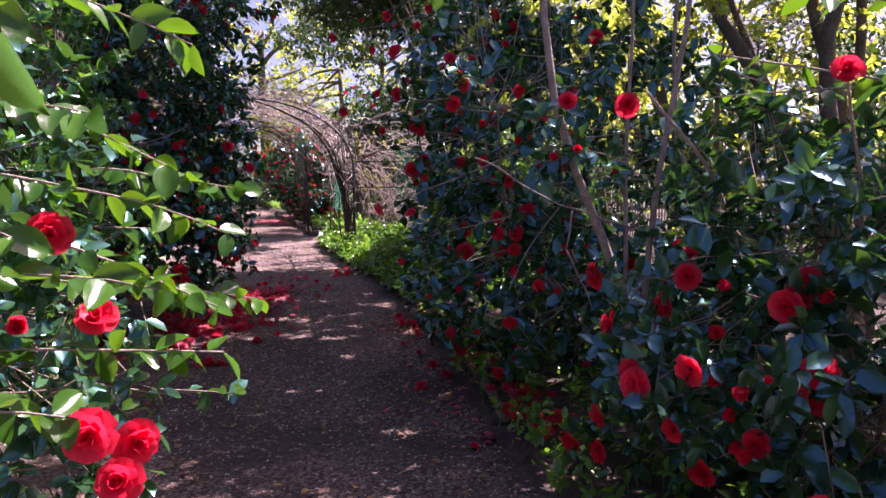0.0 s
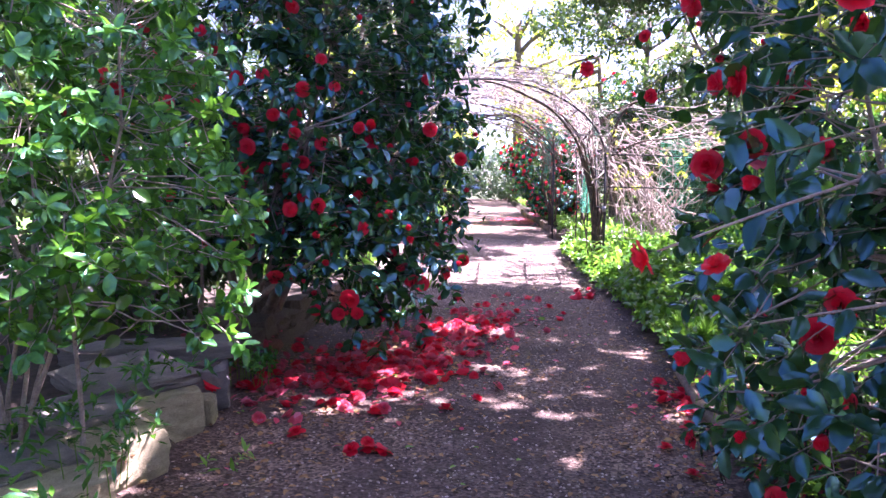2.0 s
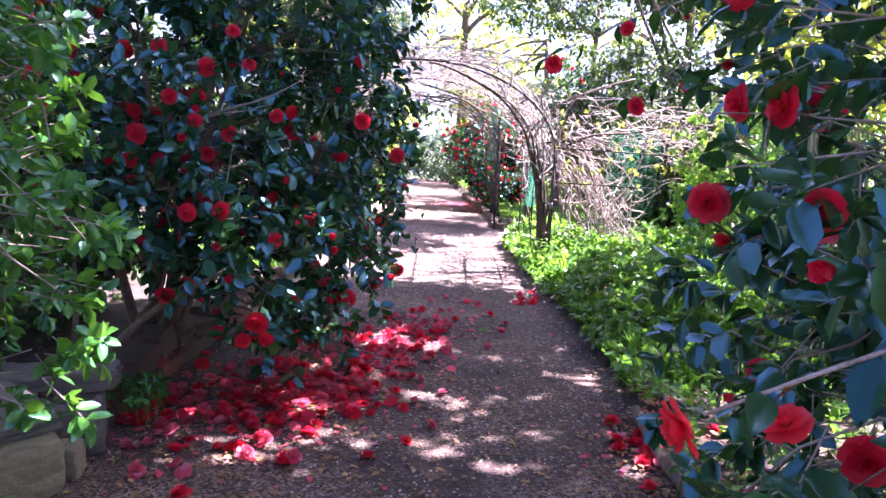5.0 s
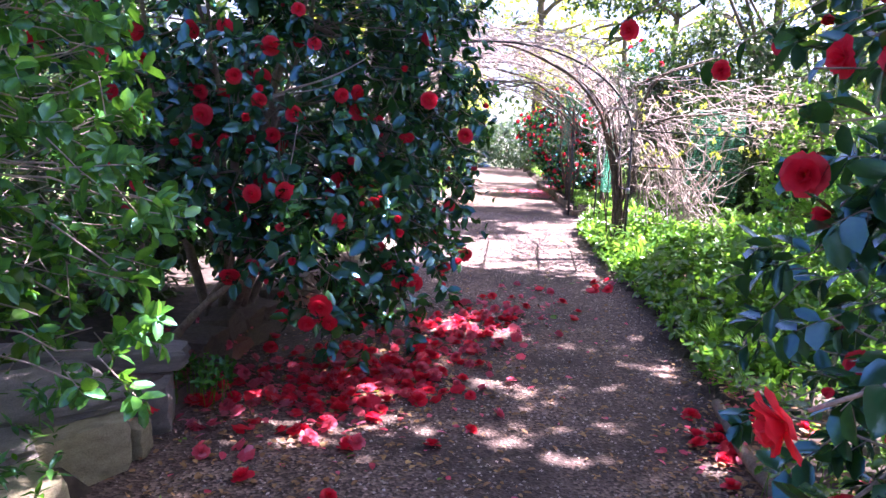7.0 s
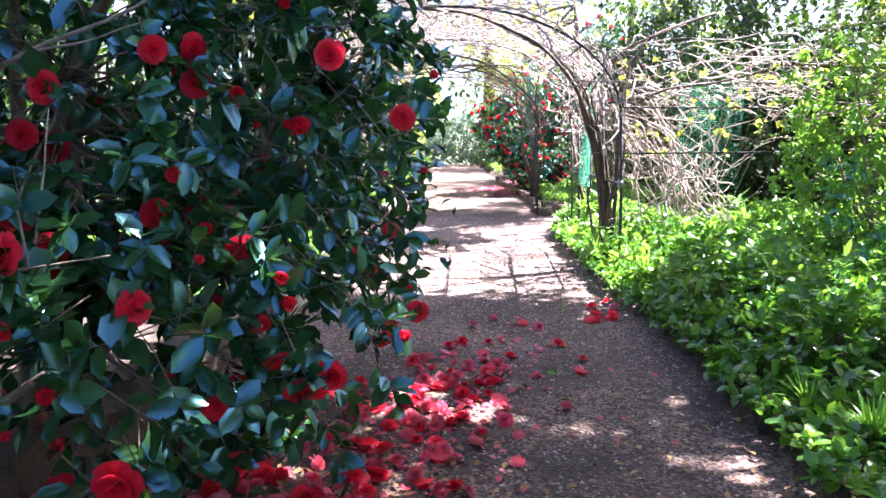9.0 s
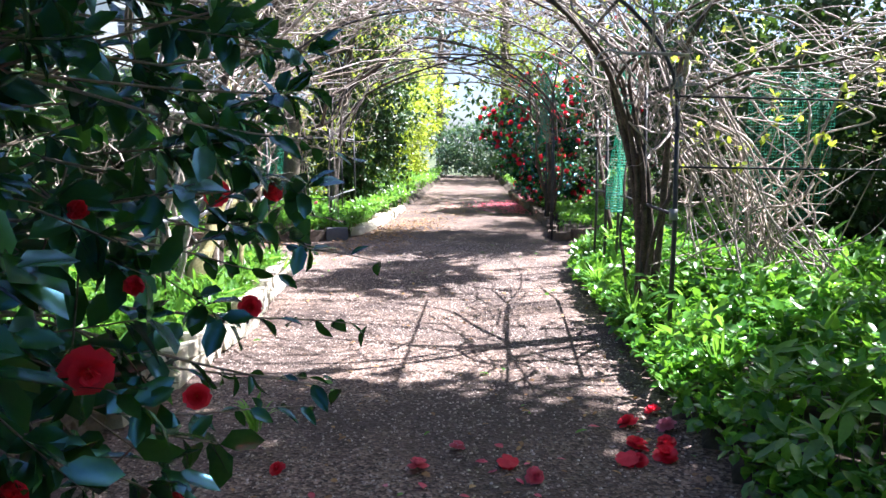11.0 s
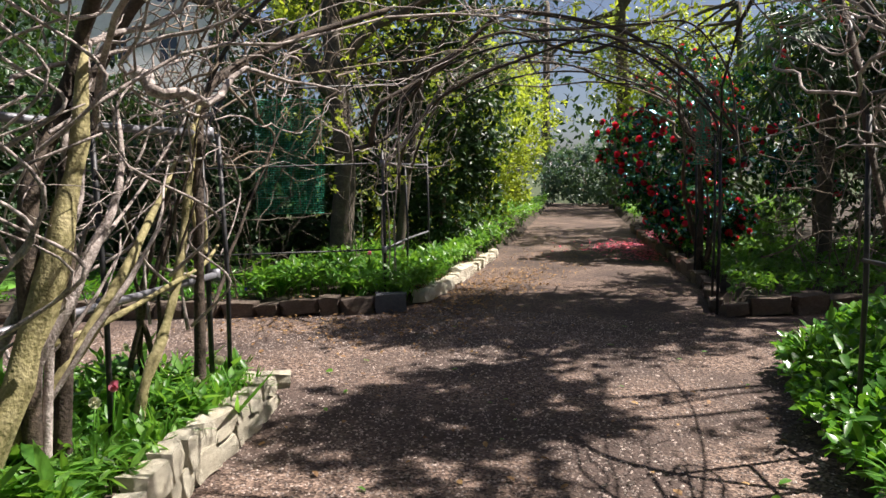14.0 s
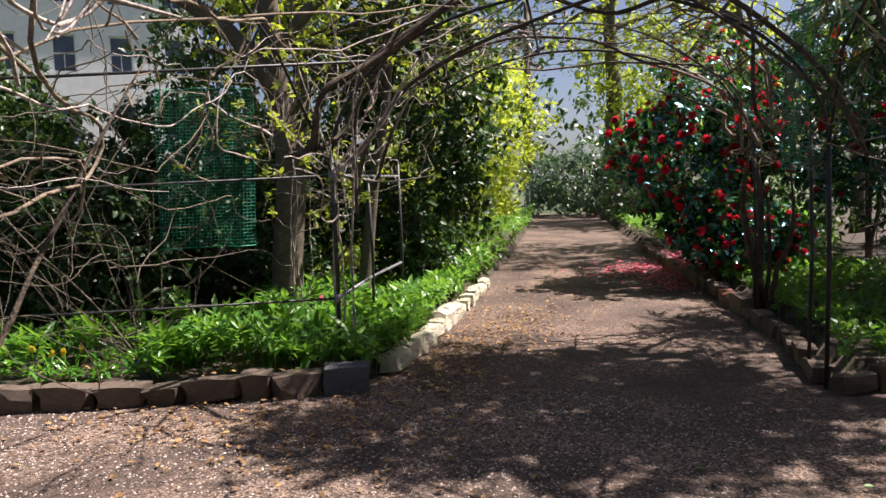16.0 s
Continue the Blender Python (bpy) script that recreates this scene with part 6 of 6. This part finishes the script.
LOWTREE = [
    ("evergreen_shrub", "glossy dark evergreen shrub behind the pipe posts", (-8.3, 22.6), [((-8.35, 22.6, 2.1), (1.15, 1.3, 2.1), 1)], DARK, 0.105, 1500, 9),
    ("spring_shrub", "yellow-green spring shrub along the far path", (-9.3, 26.5), [((-9.4, 26.5, 2.3), (1.3, 1.8, 2.1), 1)], SPRING, 0.12, 800, 8),
    ("evergreen_shrub", "rounded dark evergreen behind the far bed", (-10.1, 20.6), [((-10.1, 20.6, 1.1), (1.25, 1.2, 1.55), 1)], DARK, 0.1, 1500, 9),
    ("evergreen_shrub", "dark hedge shrub beyond the crossing path", (-13.6, 21.8), [((-13.6, 21.8, 0.9), (2.2, 1.6, 1.4), 1)], DARK, 0.14, 900, 8),
    ("spring_shrub", "yellow-green bush in the sun behind the trunk", (-10.2, 23.2), [((-10.2, 23.4, 1.4), (1.4, 1.2, 1.3), 1)], SPRING, 0.1, 330, 8),
    ("evergreen_shrub", "blue-green shrub closing the end of the path", (-10.6, 42.5), [((-10.8, 42.5, 1.2), (3.0, 1.6, 1.6), 1)], BLUISH, 0.2, 900, 8),
    ("evergreen_shrub", "green bush at the far bend", (-8.2, 36.5), [((-7.8, 36.5, 1.2), (1.3, 2.2, 1.5), 1)], DARK, 0.18, 300, 8),
    ("spring_shrub", "sunlit yellow-green trees beside the far path", (-12.4, 33), [((-12.0, 32.5, 2.8), (1.8, 3.5, 2.7), 1)], SPRING, 0.16, 1300, 8),
    ("light_green_shrub", "loose light green shrub in the sunny bed", (1.5, 10.6), [((1.4, 10.8, 1.2), (1.1, 1.3, 1.1), 1)], AZALEA, 0.065, 420, 9),
    ("light_green_shrub", "loose yellow-green shrub in the sunny bed", (0.9, 12.8), [((0.9, 12.8, 1.25), (1.0, 1.0, 1.2), 1)], HERB, 0.07, 650, 9),
    ("evergreen_shrub", "dark evergreen hedge behind the sunny bed", (2.6, 15.2), [((2.4, 15.6, 1.9), (1.6, 1.6, 1.9), 1)], DARK, 0.12, 1000, 8),
    ("evergreen_shrub", "dark shrub behind the netting and the bare canes", (0.7, 16.6), [((0.5, 16.6, 1.3), (1.5, 0.8, 1.5), 1)], DARK, 0.1, 1300, 9),
    ("evergreen_shrub", "tall dark evergreen behind the pergola", (0.9, 18.2), [((0.7, 18.2, 2.4), (1.6, 1.4, 2.3), 1)], DARK, 0.13, 1000, 8),
    ("spring_shrub", "yellow-green tree over the sunny bed", (2.6, 11.8), [((2.2, 12.2, 3.4), (1.7, 2.2, 1.2), 1)], SPRING, 0.1, 1000, 8),
    ("evergreen_shrub", "dark evergreen shrub behind the camellias", (4.0, 8.6), [((3.9, 8.6, 1.9), (1.3, 1.7, 1.8), 1)], DARK, 0.11, 900, 9),
    ("spring_shrub", "sparse yellow-green shrub behind the camellias", (2.3, 6.3), [((2.5, 6.4, 2.4), (1.0, 1.3, 1.3), 1)], SPRING, 0.07, 300, 8),
    ("evergreen_shrub", "dark shrub beside the path's start", (3.1, 1.4), [((3.0, 1.6, 1.7), (1.1, 1.6, 1.7), 1)], DARK, 0.09, 430, 9),
    ("evergreen_shrub", "dark evergreen beyond the shaded bed", (-1.4, 23.5), [((-1.2, 23.2, 2.2), (1.5, 1.5, 2.2), 1)], DARK, 0.13, 900, 8),
    ("evergreen_shrub", "dark hedge behind the camellia", (-6.0, 9.2), [((-6.1, 9.2, 1.7), (1.4, 1.9, 1.8), 1)], DARK, 0.1, 460, 9),
    ("evergreen_shrub", "dark hedge behind the azalea", (-5.2, 5.4), [((-5.2, 5.2, 2.0), (1.2, 2.2, 2.0), 1)], DARK, 0.09, 520, 9),
    ("evergreen_shrub", "dark hedge behind the bright camellia", (-3.6, 1.8), [((-3.5, 2.2, 1.8), (1.2, 1.7, 1.9), 1)], DARK, 0.09, 430, 9),
    ("evergreen_shrub", "dark hedge behind the far pipe rails", (-10.6, 18.9), [((-10.6, 18.9, 1.0), (1.2, 0.8, 1.25), 1)], DARK, 0.09, 1100, 9),
    ("evergreen_shrub", "dark hedge behind the raised bed", (-9.6, 11.4), [((-9.4, 11.6, 1.3), (1.5, 1.6, 1.4), 1)], DARK, 0.1, 380, 9),
    ("evergreen_shrub", "dark evergreen beside the crossing path", (-12.4, 19.2), [((-12.4, 19.2, 1.75), (1.2, 1.2, 1.35), 1)], DARK, 0.1, 1000, 9),
    ("evergreen_shrub", "dark evergreen beside the crossing path", (-12.9, 17.4), [((-12.9, 17.4, 1.9), (1.2, 1.2, 1.45), 1)], DARK, 0.1, 900, 9),
    ("evergreen_shrub", "low dark evergreen behind the camellia stems", (-5.0, 7.7), [((-5.0, 7.7, 0.75), (0.8, 1.2, 0.75), 1)], DARK, 0.09, 520, 9),
    ("evergreen_shrub", "dark hedge behind the lawn", (-19, 20), [((-18.5, 21.5, 2.2), (3.5, 2.0, 2.4), 1)], DARK, 0.2, 900, 8),
    ("evergreen_shrub", "dark hedge beyond the lawn", (-24, 15), [((-24, 15, 2.2), (2.2, 4.5, 2.6), 1)], DARK, 0.24, 900, 8),
    ("spring_shrub", "sunlit yellow-green tree behind the sunny bed", (4.2, 17.5), [((3.8, 17.5, 3.6), (2.0, 2.6, 2.0), 1)], SPRING, 0.13, 900, 8),
    ("spring_shrub", "sunlit yellow-green tree behind the railing", (6.5, 11.5), [((6.5, 11.5, 3.2), (1.8, 3.2, 2.4), 1)], SPRING, 0.14, 800, 8),
    ("evergreen_shrub", "dark tall evergreen behind the far camellia", (-0.6, 28), [((-0.8, 28, 3.0), (2.4, 2.2, 3.0), 1)], DARK, 0.18, 900, 8),
    ("evergreen_shrub", "dark evergreen behind the far red camellia", (-4.6, 30.5), [((-4.2, 30.5, 1.8), (1.8, 2.8, 2.0), 1)], DARK, 0.17, 800, 8),
    ("evergreen_shrub", "hedge closing the path behind the walker", (-0.2, -7.5), [((-0.2, -7.5, 1.8), (4.5, 1.2, 2.2), 1)], DARK, 0.14, 420, 8),
    ("evergreen_shrub", "hedge beside the path's start", (-3.4, -2.6), [((-3.4, -2.4, 1.8), (1.4, 2.6, 2.0), 1)], DARK, 0.12, 360, 8),
    ("evergreen_shrub", "hedge beside the path's start", (3.4, -2.6), [((3.4, -2.4, 1.8), (1.4, 2.6, 2.0), 1)], DARK, 0.12, 360, 8),
]
for i, (nm, lab, (bx, by), blobs, mat, leaf, tips, per) in enumerate(LOWTREE):
    shrub(nm, lab, (bx, by, 0.1), blobs, mat, LEAF if leaf < 0.11 else LOW, leaf, tips, per, 720 + i, limbs=5, r0=0.03, links=70, twiggy=False, spread=leaf * 2.2)


def tree(name, label, base, height, r, crown, mat, leaf, tips, per, seed, bark=TRUNK, boughs=7, lean=(0, 0)):
    """A trunk with limbs and a crown of loose leaf clumps."""
    rng = np.random.default_rng(seed)
    ob = thing(name, (base[0], base[1], 0.0), label, "tree")
    trunk, limb, leaves = Geo(), Geo(), Geo()
    top = np.array([base[0] + lean[0], base[1] + lean[1], height])
    line = bend((base[0], base[1], -0.1), top, rng, 0.03, 12)
    rr = r * np.linspace(1, 0.45, 12)
    rr[0] *= 1.25
    tube(trunk, line, rr, 12)
    part("trunk", trunk, bark, ob)
    p, u = crown_tips(rng, tips, crown[0], crown[1], seed, 0.35)
    for i in range(boughs):
        a = line[rng.integers(8, 12)]
        b = p[rng.integers(len(p))]
        ln = bend(a, b, rng, 0.12, 9, 0.05)
        tube(limb, ln, np.linspace(r * 0.4, 0.012, 9), 6)
        for j in range(7):
            c = p[np.argmin(np.linalg.norm(p - ln[rng.integers(3, 9)] - rng.normal(0, 0.6, 3), axis=1))]
            tube(limb, bend(ln[rng.integers(3, 8)], c, rng, 0.12, 5), np.linspace(0.02, 0.005, 5), 4, False)
    part("limb", limb, bark, ob, kind="stuff")
    sprays(rng, leaves, None, p, u, LOW if leaf > 0.1 else LEAF, leaf, per, 0.15, leaf * 3.2)
    part("crown", leaves, mat, ob, kind="stuff")
    return ob


bough_tree = tree("broadleaf_tree", "straight dark trunk with dense leaves over the far bed", (-8.55, 19.95), 5.0, 0.18, ((-8.3, 21.4, 5.3), (2.3, 2.2, 1.7)), DARK, 0.12, 1100, 9, 801, lean=(-0.1, 0.1))
winding(bough_tree, "bough", TRUNK, 0.1, (-8.55, 19.95, 2.5), (-8.9, 19.75, 3.1), (-9.5, 19.4, 3.6), (-10.6, 18.9, 4.0))
winding(bough_tree, "bough", TRUNK, 0.07, (-8.5, 19.95, 2.9), (-8.1, 20.1, 3.4), (-7.4, 20.3, 3.7), (-6.6, 20.6, 4.1))
tree("broadleaf_tree", "second dark leaning trunk in the far bed", (-8.05, 20.6), 3.4, 0.08, ((-8.3, 20.8, 3.4), (1.5, 1.2, 0.8)), SPRING, 0.06, 150, 8, 802, lean=(0.4, 0.3))
# crown stays out of view; added to lay shade across the crossing
tree("broadleaf_tree", "unseen tall tree added to shade the path's crossing", (0.4, 21.6), 6.8, 0.14, ((-1.95, 21.0, 6.5), (1.95, 1.5, 0.9)), DARK, 0.15, 1300, 9, 803)
# another unseen tree, added only to darken the far right bed
tree("broadleaf_tree", "unseen tall tree added to shade the bed beyond the crossing", (2.6, 25.2), 6.6, 0.14, ((1.0, 24.2, 6.3), (2.5, 2.3, 0.9)), DARK, 0.16, 1300, 9, 814)
tree("broadleaf_tree", "dark tree between the garden and the house", (-15.0, 27.5), 7, 0.2, ((-14.8, 27.4, 4.6), (2.6, 2.4, 3.2)), DARK, 0.2, 900, 9, 811)
tree("broadleaf_tree", "thick dark trunk at the path's far bend", (-9.3, 39.5), 9, 0.35, ((-8.5, 40, 8.5), (4, 3, 3)), SPRING, 0.26, 260, 8, 804)
tree("broadleaf_tree", "large tree behind the lawn", (-21.5, 21), 8, 0.3, ((-21.5, 21, 5.0), (4.0, 3.4, 3.9)), DARK, 0.28, 1700, 9, 805)
tree("broadleaf_tree", "large tree behind the lawn", (-20, 15), 8, 0.3, ((-20, 15, 5.0), (4.5, 4, 3.9)), DARK, 0.28, 1500, 9, 806)
tree("broadleaf_tree", "large tree behind the raised bed", (-11.5, 6), 8, 0.25, ((-11, 6, 4.6), (3.5, 4, 3.8)), DARK, 0.24, 1300, 9, 807)
tree("broadleaf_tree", "tree with fresh yellowish leaves above the far bed", (-12.5, 26), 7, 0.2, ((-12, 26, 6.0), (2.6, 3, 2.4)), SPRING, 0.16, 800, 8, 808)
# added with its crown above the view, for shade stripes on the far path
tree("broadleaf_tree", "unseen tall tree added to stripe the far path with shade", (-2.4, 31.5), 7.4, 0.16, ((-4.0, 30.5, 7.0), (2.4, 2.8, 0.9)), DARK, 0.2, 420, 9, 809)
tree("broadleaf_tree", "sunlit tree in fresh leaf beyond the far camellia", (-5.2, 39), 7, 0.2, ((-7.2, 39.5, 4.4), (3.4, 2.6, 2.6)), SPRING, 0.2, 620, 8, 812)
far = np.random.default_rng(820)
for i in range(15):
    a = math.radians(-60 + i * 20.0 if i < 10 else 140 + (i - 10) * 36)
    d = far.uniform(38, 55)
    x, y = -4 + d * math.sin(a - 0.3), 12 + d * math.cos(a - 0.3)
    h = far.uniform(7, 12)
    if 38 < math.degrees(math.atan2(-3.7 - x, y - 13.5)) < 58:
        continue
    tree("distant_tree", "distant spring tree with thin fresh foliage", (x, y), h, 0.3, ((x, y, h * 0.62), (6.5, 6.5, h * 0.5)), SPRING if i % 3 else DARK, 0.42, 480 if i > 4 else 230, 7, 821 + i, boughs=9)


def palm(base, height, seed):
    rng = np.random.default_rng(seed)
    ob = thing("palm_tree", (base[0], base[1], 0.1), "dark fan-leaved palm behind the shaded bed", "palm tree")
    g, w = Geo(), Geo()
    tube(w, bend((base[0], base[1], 0), (base[0], base[1], height), rng, 0.02, 9), 0.1, 9)
    part("trunk", w, TRUNK, ob)
    for i in range(22):
        a, e = i * 2.4, rng.uniform(-0.5, 1.0)
        o = np.array([math.cos(a) * math.cos(e), math.sin(a) * math.cos(e), math.sin(e)])
        s = np.linspace(0, 1, 8)
        rib = np.array([base[0], base[1], height]) + o * 1.25 * s[:, None]
        rib[:, 2] -= 0.5 * s ** 2
        tube(g, rib, np.linspace(0.012, 0.003, 8), 4, False)
        t = unit(np.gradient(rib, axis=0))
        sd = unit(np.cross(t, [0, 0, 1.0]))
        for k in range(2, 8):
            for sg in (-1, 1):
                n = 4
                at = rib[k - 1] + (rib[k] - rib[k - 1]) * np.linspace(0, 1, n)[:, None]
                scatter(g, STRAP, at, sd[k] * sg + 0.8 * t[k] + rng.normal(0, 0.06, (n, 3)), rng.normal(0, 0.5, (n, 3)) + [0, 0, 1.0], 0.42, rng)
    part("frond", g, DARK, ob, kind="stuff")


palm((-2.5, 22.4), 3.0, 841)

# ---------------------------------------------------------------- fences and the house
def iron_fence(label, a, b, height, spacing, mat, seed, bar=0.012):
    a, b = np.asarray(a, float), np.asarray(b, float)
    ob = thing("railing_fence", (a[0], a[1], 0), label, "fence")
    n = int(np.linalg.norm(b - a) / spacing)
    me = Geo()
    tube(me, [(0, 0, 0), (0, 0, height - 0.1), (0, 0, height)], [bar, bar, 0.003], 6)
    me = me.mesh("bar", mat)
    for i in range(n + 1):
        p = a + (b - a) * i / n
        piece("bar", me, ob, Matrix.Translation((p[0], p[1], 0)))
    for z in (0.25, height - 0.25):
        g = Geo()
        tube(g, [(*a, z), (*b, z)], 0.02, 4)
        part("rail", g, mat, ob)


iron_fence("blue-grey iron railing behind the garden shrubs", (5.6, 6.0), (3.2, 22.0), 2.35, 0.13, FENCE_BLUE, 901)
iron_fence("white railing at the far end of the path", (-15, 47), (-8.5, 48), 1.9, 0.2, WHITE, 902, 0.04)


def house(base, turn, width, depth, storey, storeys):
    ob = thing("house", (base[0], base[1], 0), "tall white rendered house seen beyond the garden trees", "house")
    m = Matrix.Translation((base[0], base[1], 0)) @ Matrix.Rotation(turn, 4, "Z")

    def put(name, g, mat, parent=None, label=""):
        o = new(name, g.mesh(name, mat, smooth=False))
        if parent is None:
            o.parent = ob
            o.matrix_basis = Matrix.Rotation(turn, 4, "Z")
        else:
            o.parent = parent
        return tagged(o, label)
    h = storey * storeys
    bays, ww, wh = 5, 1.0, 1.7
    g = Geo()
    step_x = width / bays
    for k in range(storeys):
        z0 = k * storey
        box(g, (-width / 2, -0.35, z0), (width / 2, 0, z0 + 0.9))
        box(g, (-width / 2, -0.35, z0 + 0.9 + wh), (width / 2, 0, z0 + storey))
        for i in range(bays + 1):
            x0 = -width / 2 if i == 0 else -width / 2 + step_x * (i - 0.5) + ww / 2
            x1 = width / 2 if i == bays else -width / 2 + step_x * (i + 0.5) - ww / 2
            box(g, (x0, -0.35, z0 + 0.9), (x1, 0, z0 + 0.9 + wh))
    box(g, (-width / 2, 0, 0), (-width / 2 + 0.3, depth, h))
    box(g, (width / 2 - 0.3, 0, 0), (width / 2, depth, h))
    box(g, (-width / 2 + 0.3, depth - 0.3, 0), (width / 2 - 0.3, depth, h))
    put("wall", g, WHITE)
    g = Geo()
    g.add([(-width / 2 - 0.4, -0.8, h), (width / 2 + 0.4, -0.8, h), (width / 2 + 0.4, depth + 0.4, h), (-width / 2 - 0.4, depth + 0.4, h), (-width / 2 + 2, depth / 2, h + 3), (width / 2 - 2, depth / 2, h + 3)],
          [(0, 1, 5), (0, 5, 4), (1, 2, 5), (2, 3, 4), (2, 4, 5), (3, 0, 4), (0, 2, 1), (0, 3, 2)])
    put("roof", g, ROOF)
    for k in range(storeys):
        for i in range(bays):
            x, z = -width / 2 + step_x * (i + 0.5), k * storey + 0.9
            g = Geo()
            for lo, hi in (((x - ww / 2, -0.2, z), (x - ww / 2 + 0.07, -0.12, z + wh)), ((x + ww / 2 - 0.07, -0.2, z), (x + ww / 2, -0.12, z + wh)),
                           ((x - ww / 2 + 0.07, -0.2, z), (x + ww / 2 - 0.07, -0.12, z + 0.07)), ((x - ww / 2 + 0.07, -0.2, z + wh - 0.07), (x + ww / 2 - 0.07, -0.12, z + wh)),
                           ((x - ww / 2 + 0.07, -0.2, z + wh / 2 - 0.03), (x + ww / 2 - 0.07, -0.12, z + wh / 2 + 0.03)), ((x - 0.02, -0.2, z + 0.07), (x + 0.02, -0.12, z + wh / 2 - 0.03))):
                box(g, lo, hi)
            win = put("window", g, WHITE)
            g = Geo()
            box(g, (x - ww / 2 + 0.05, -0.16, z + 0.05), (x + ww / 2 - 0.05, -0.14, z + wh - 0.05))
            put("pane", g, PANE, win, "dark reflecting glass")


house((-34, 38), math.radians(50), 12, 9, 3.1, 4)
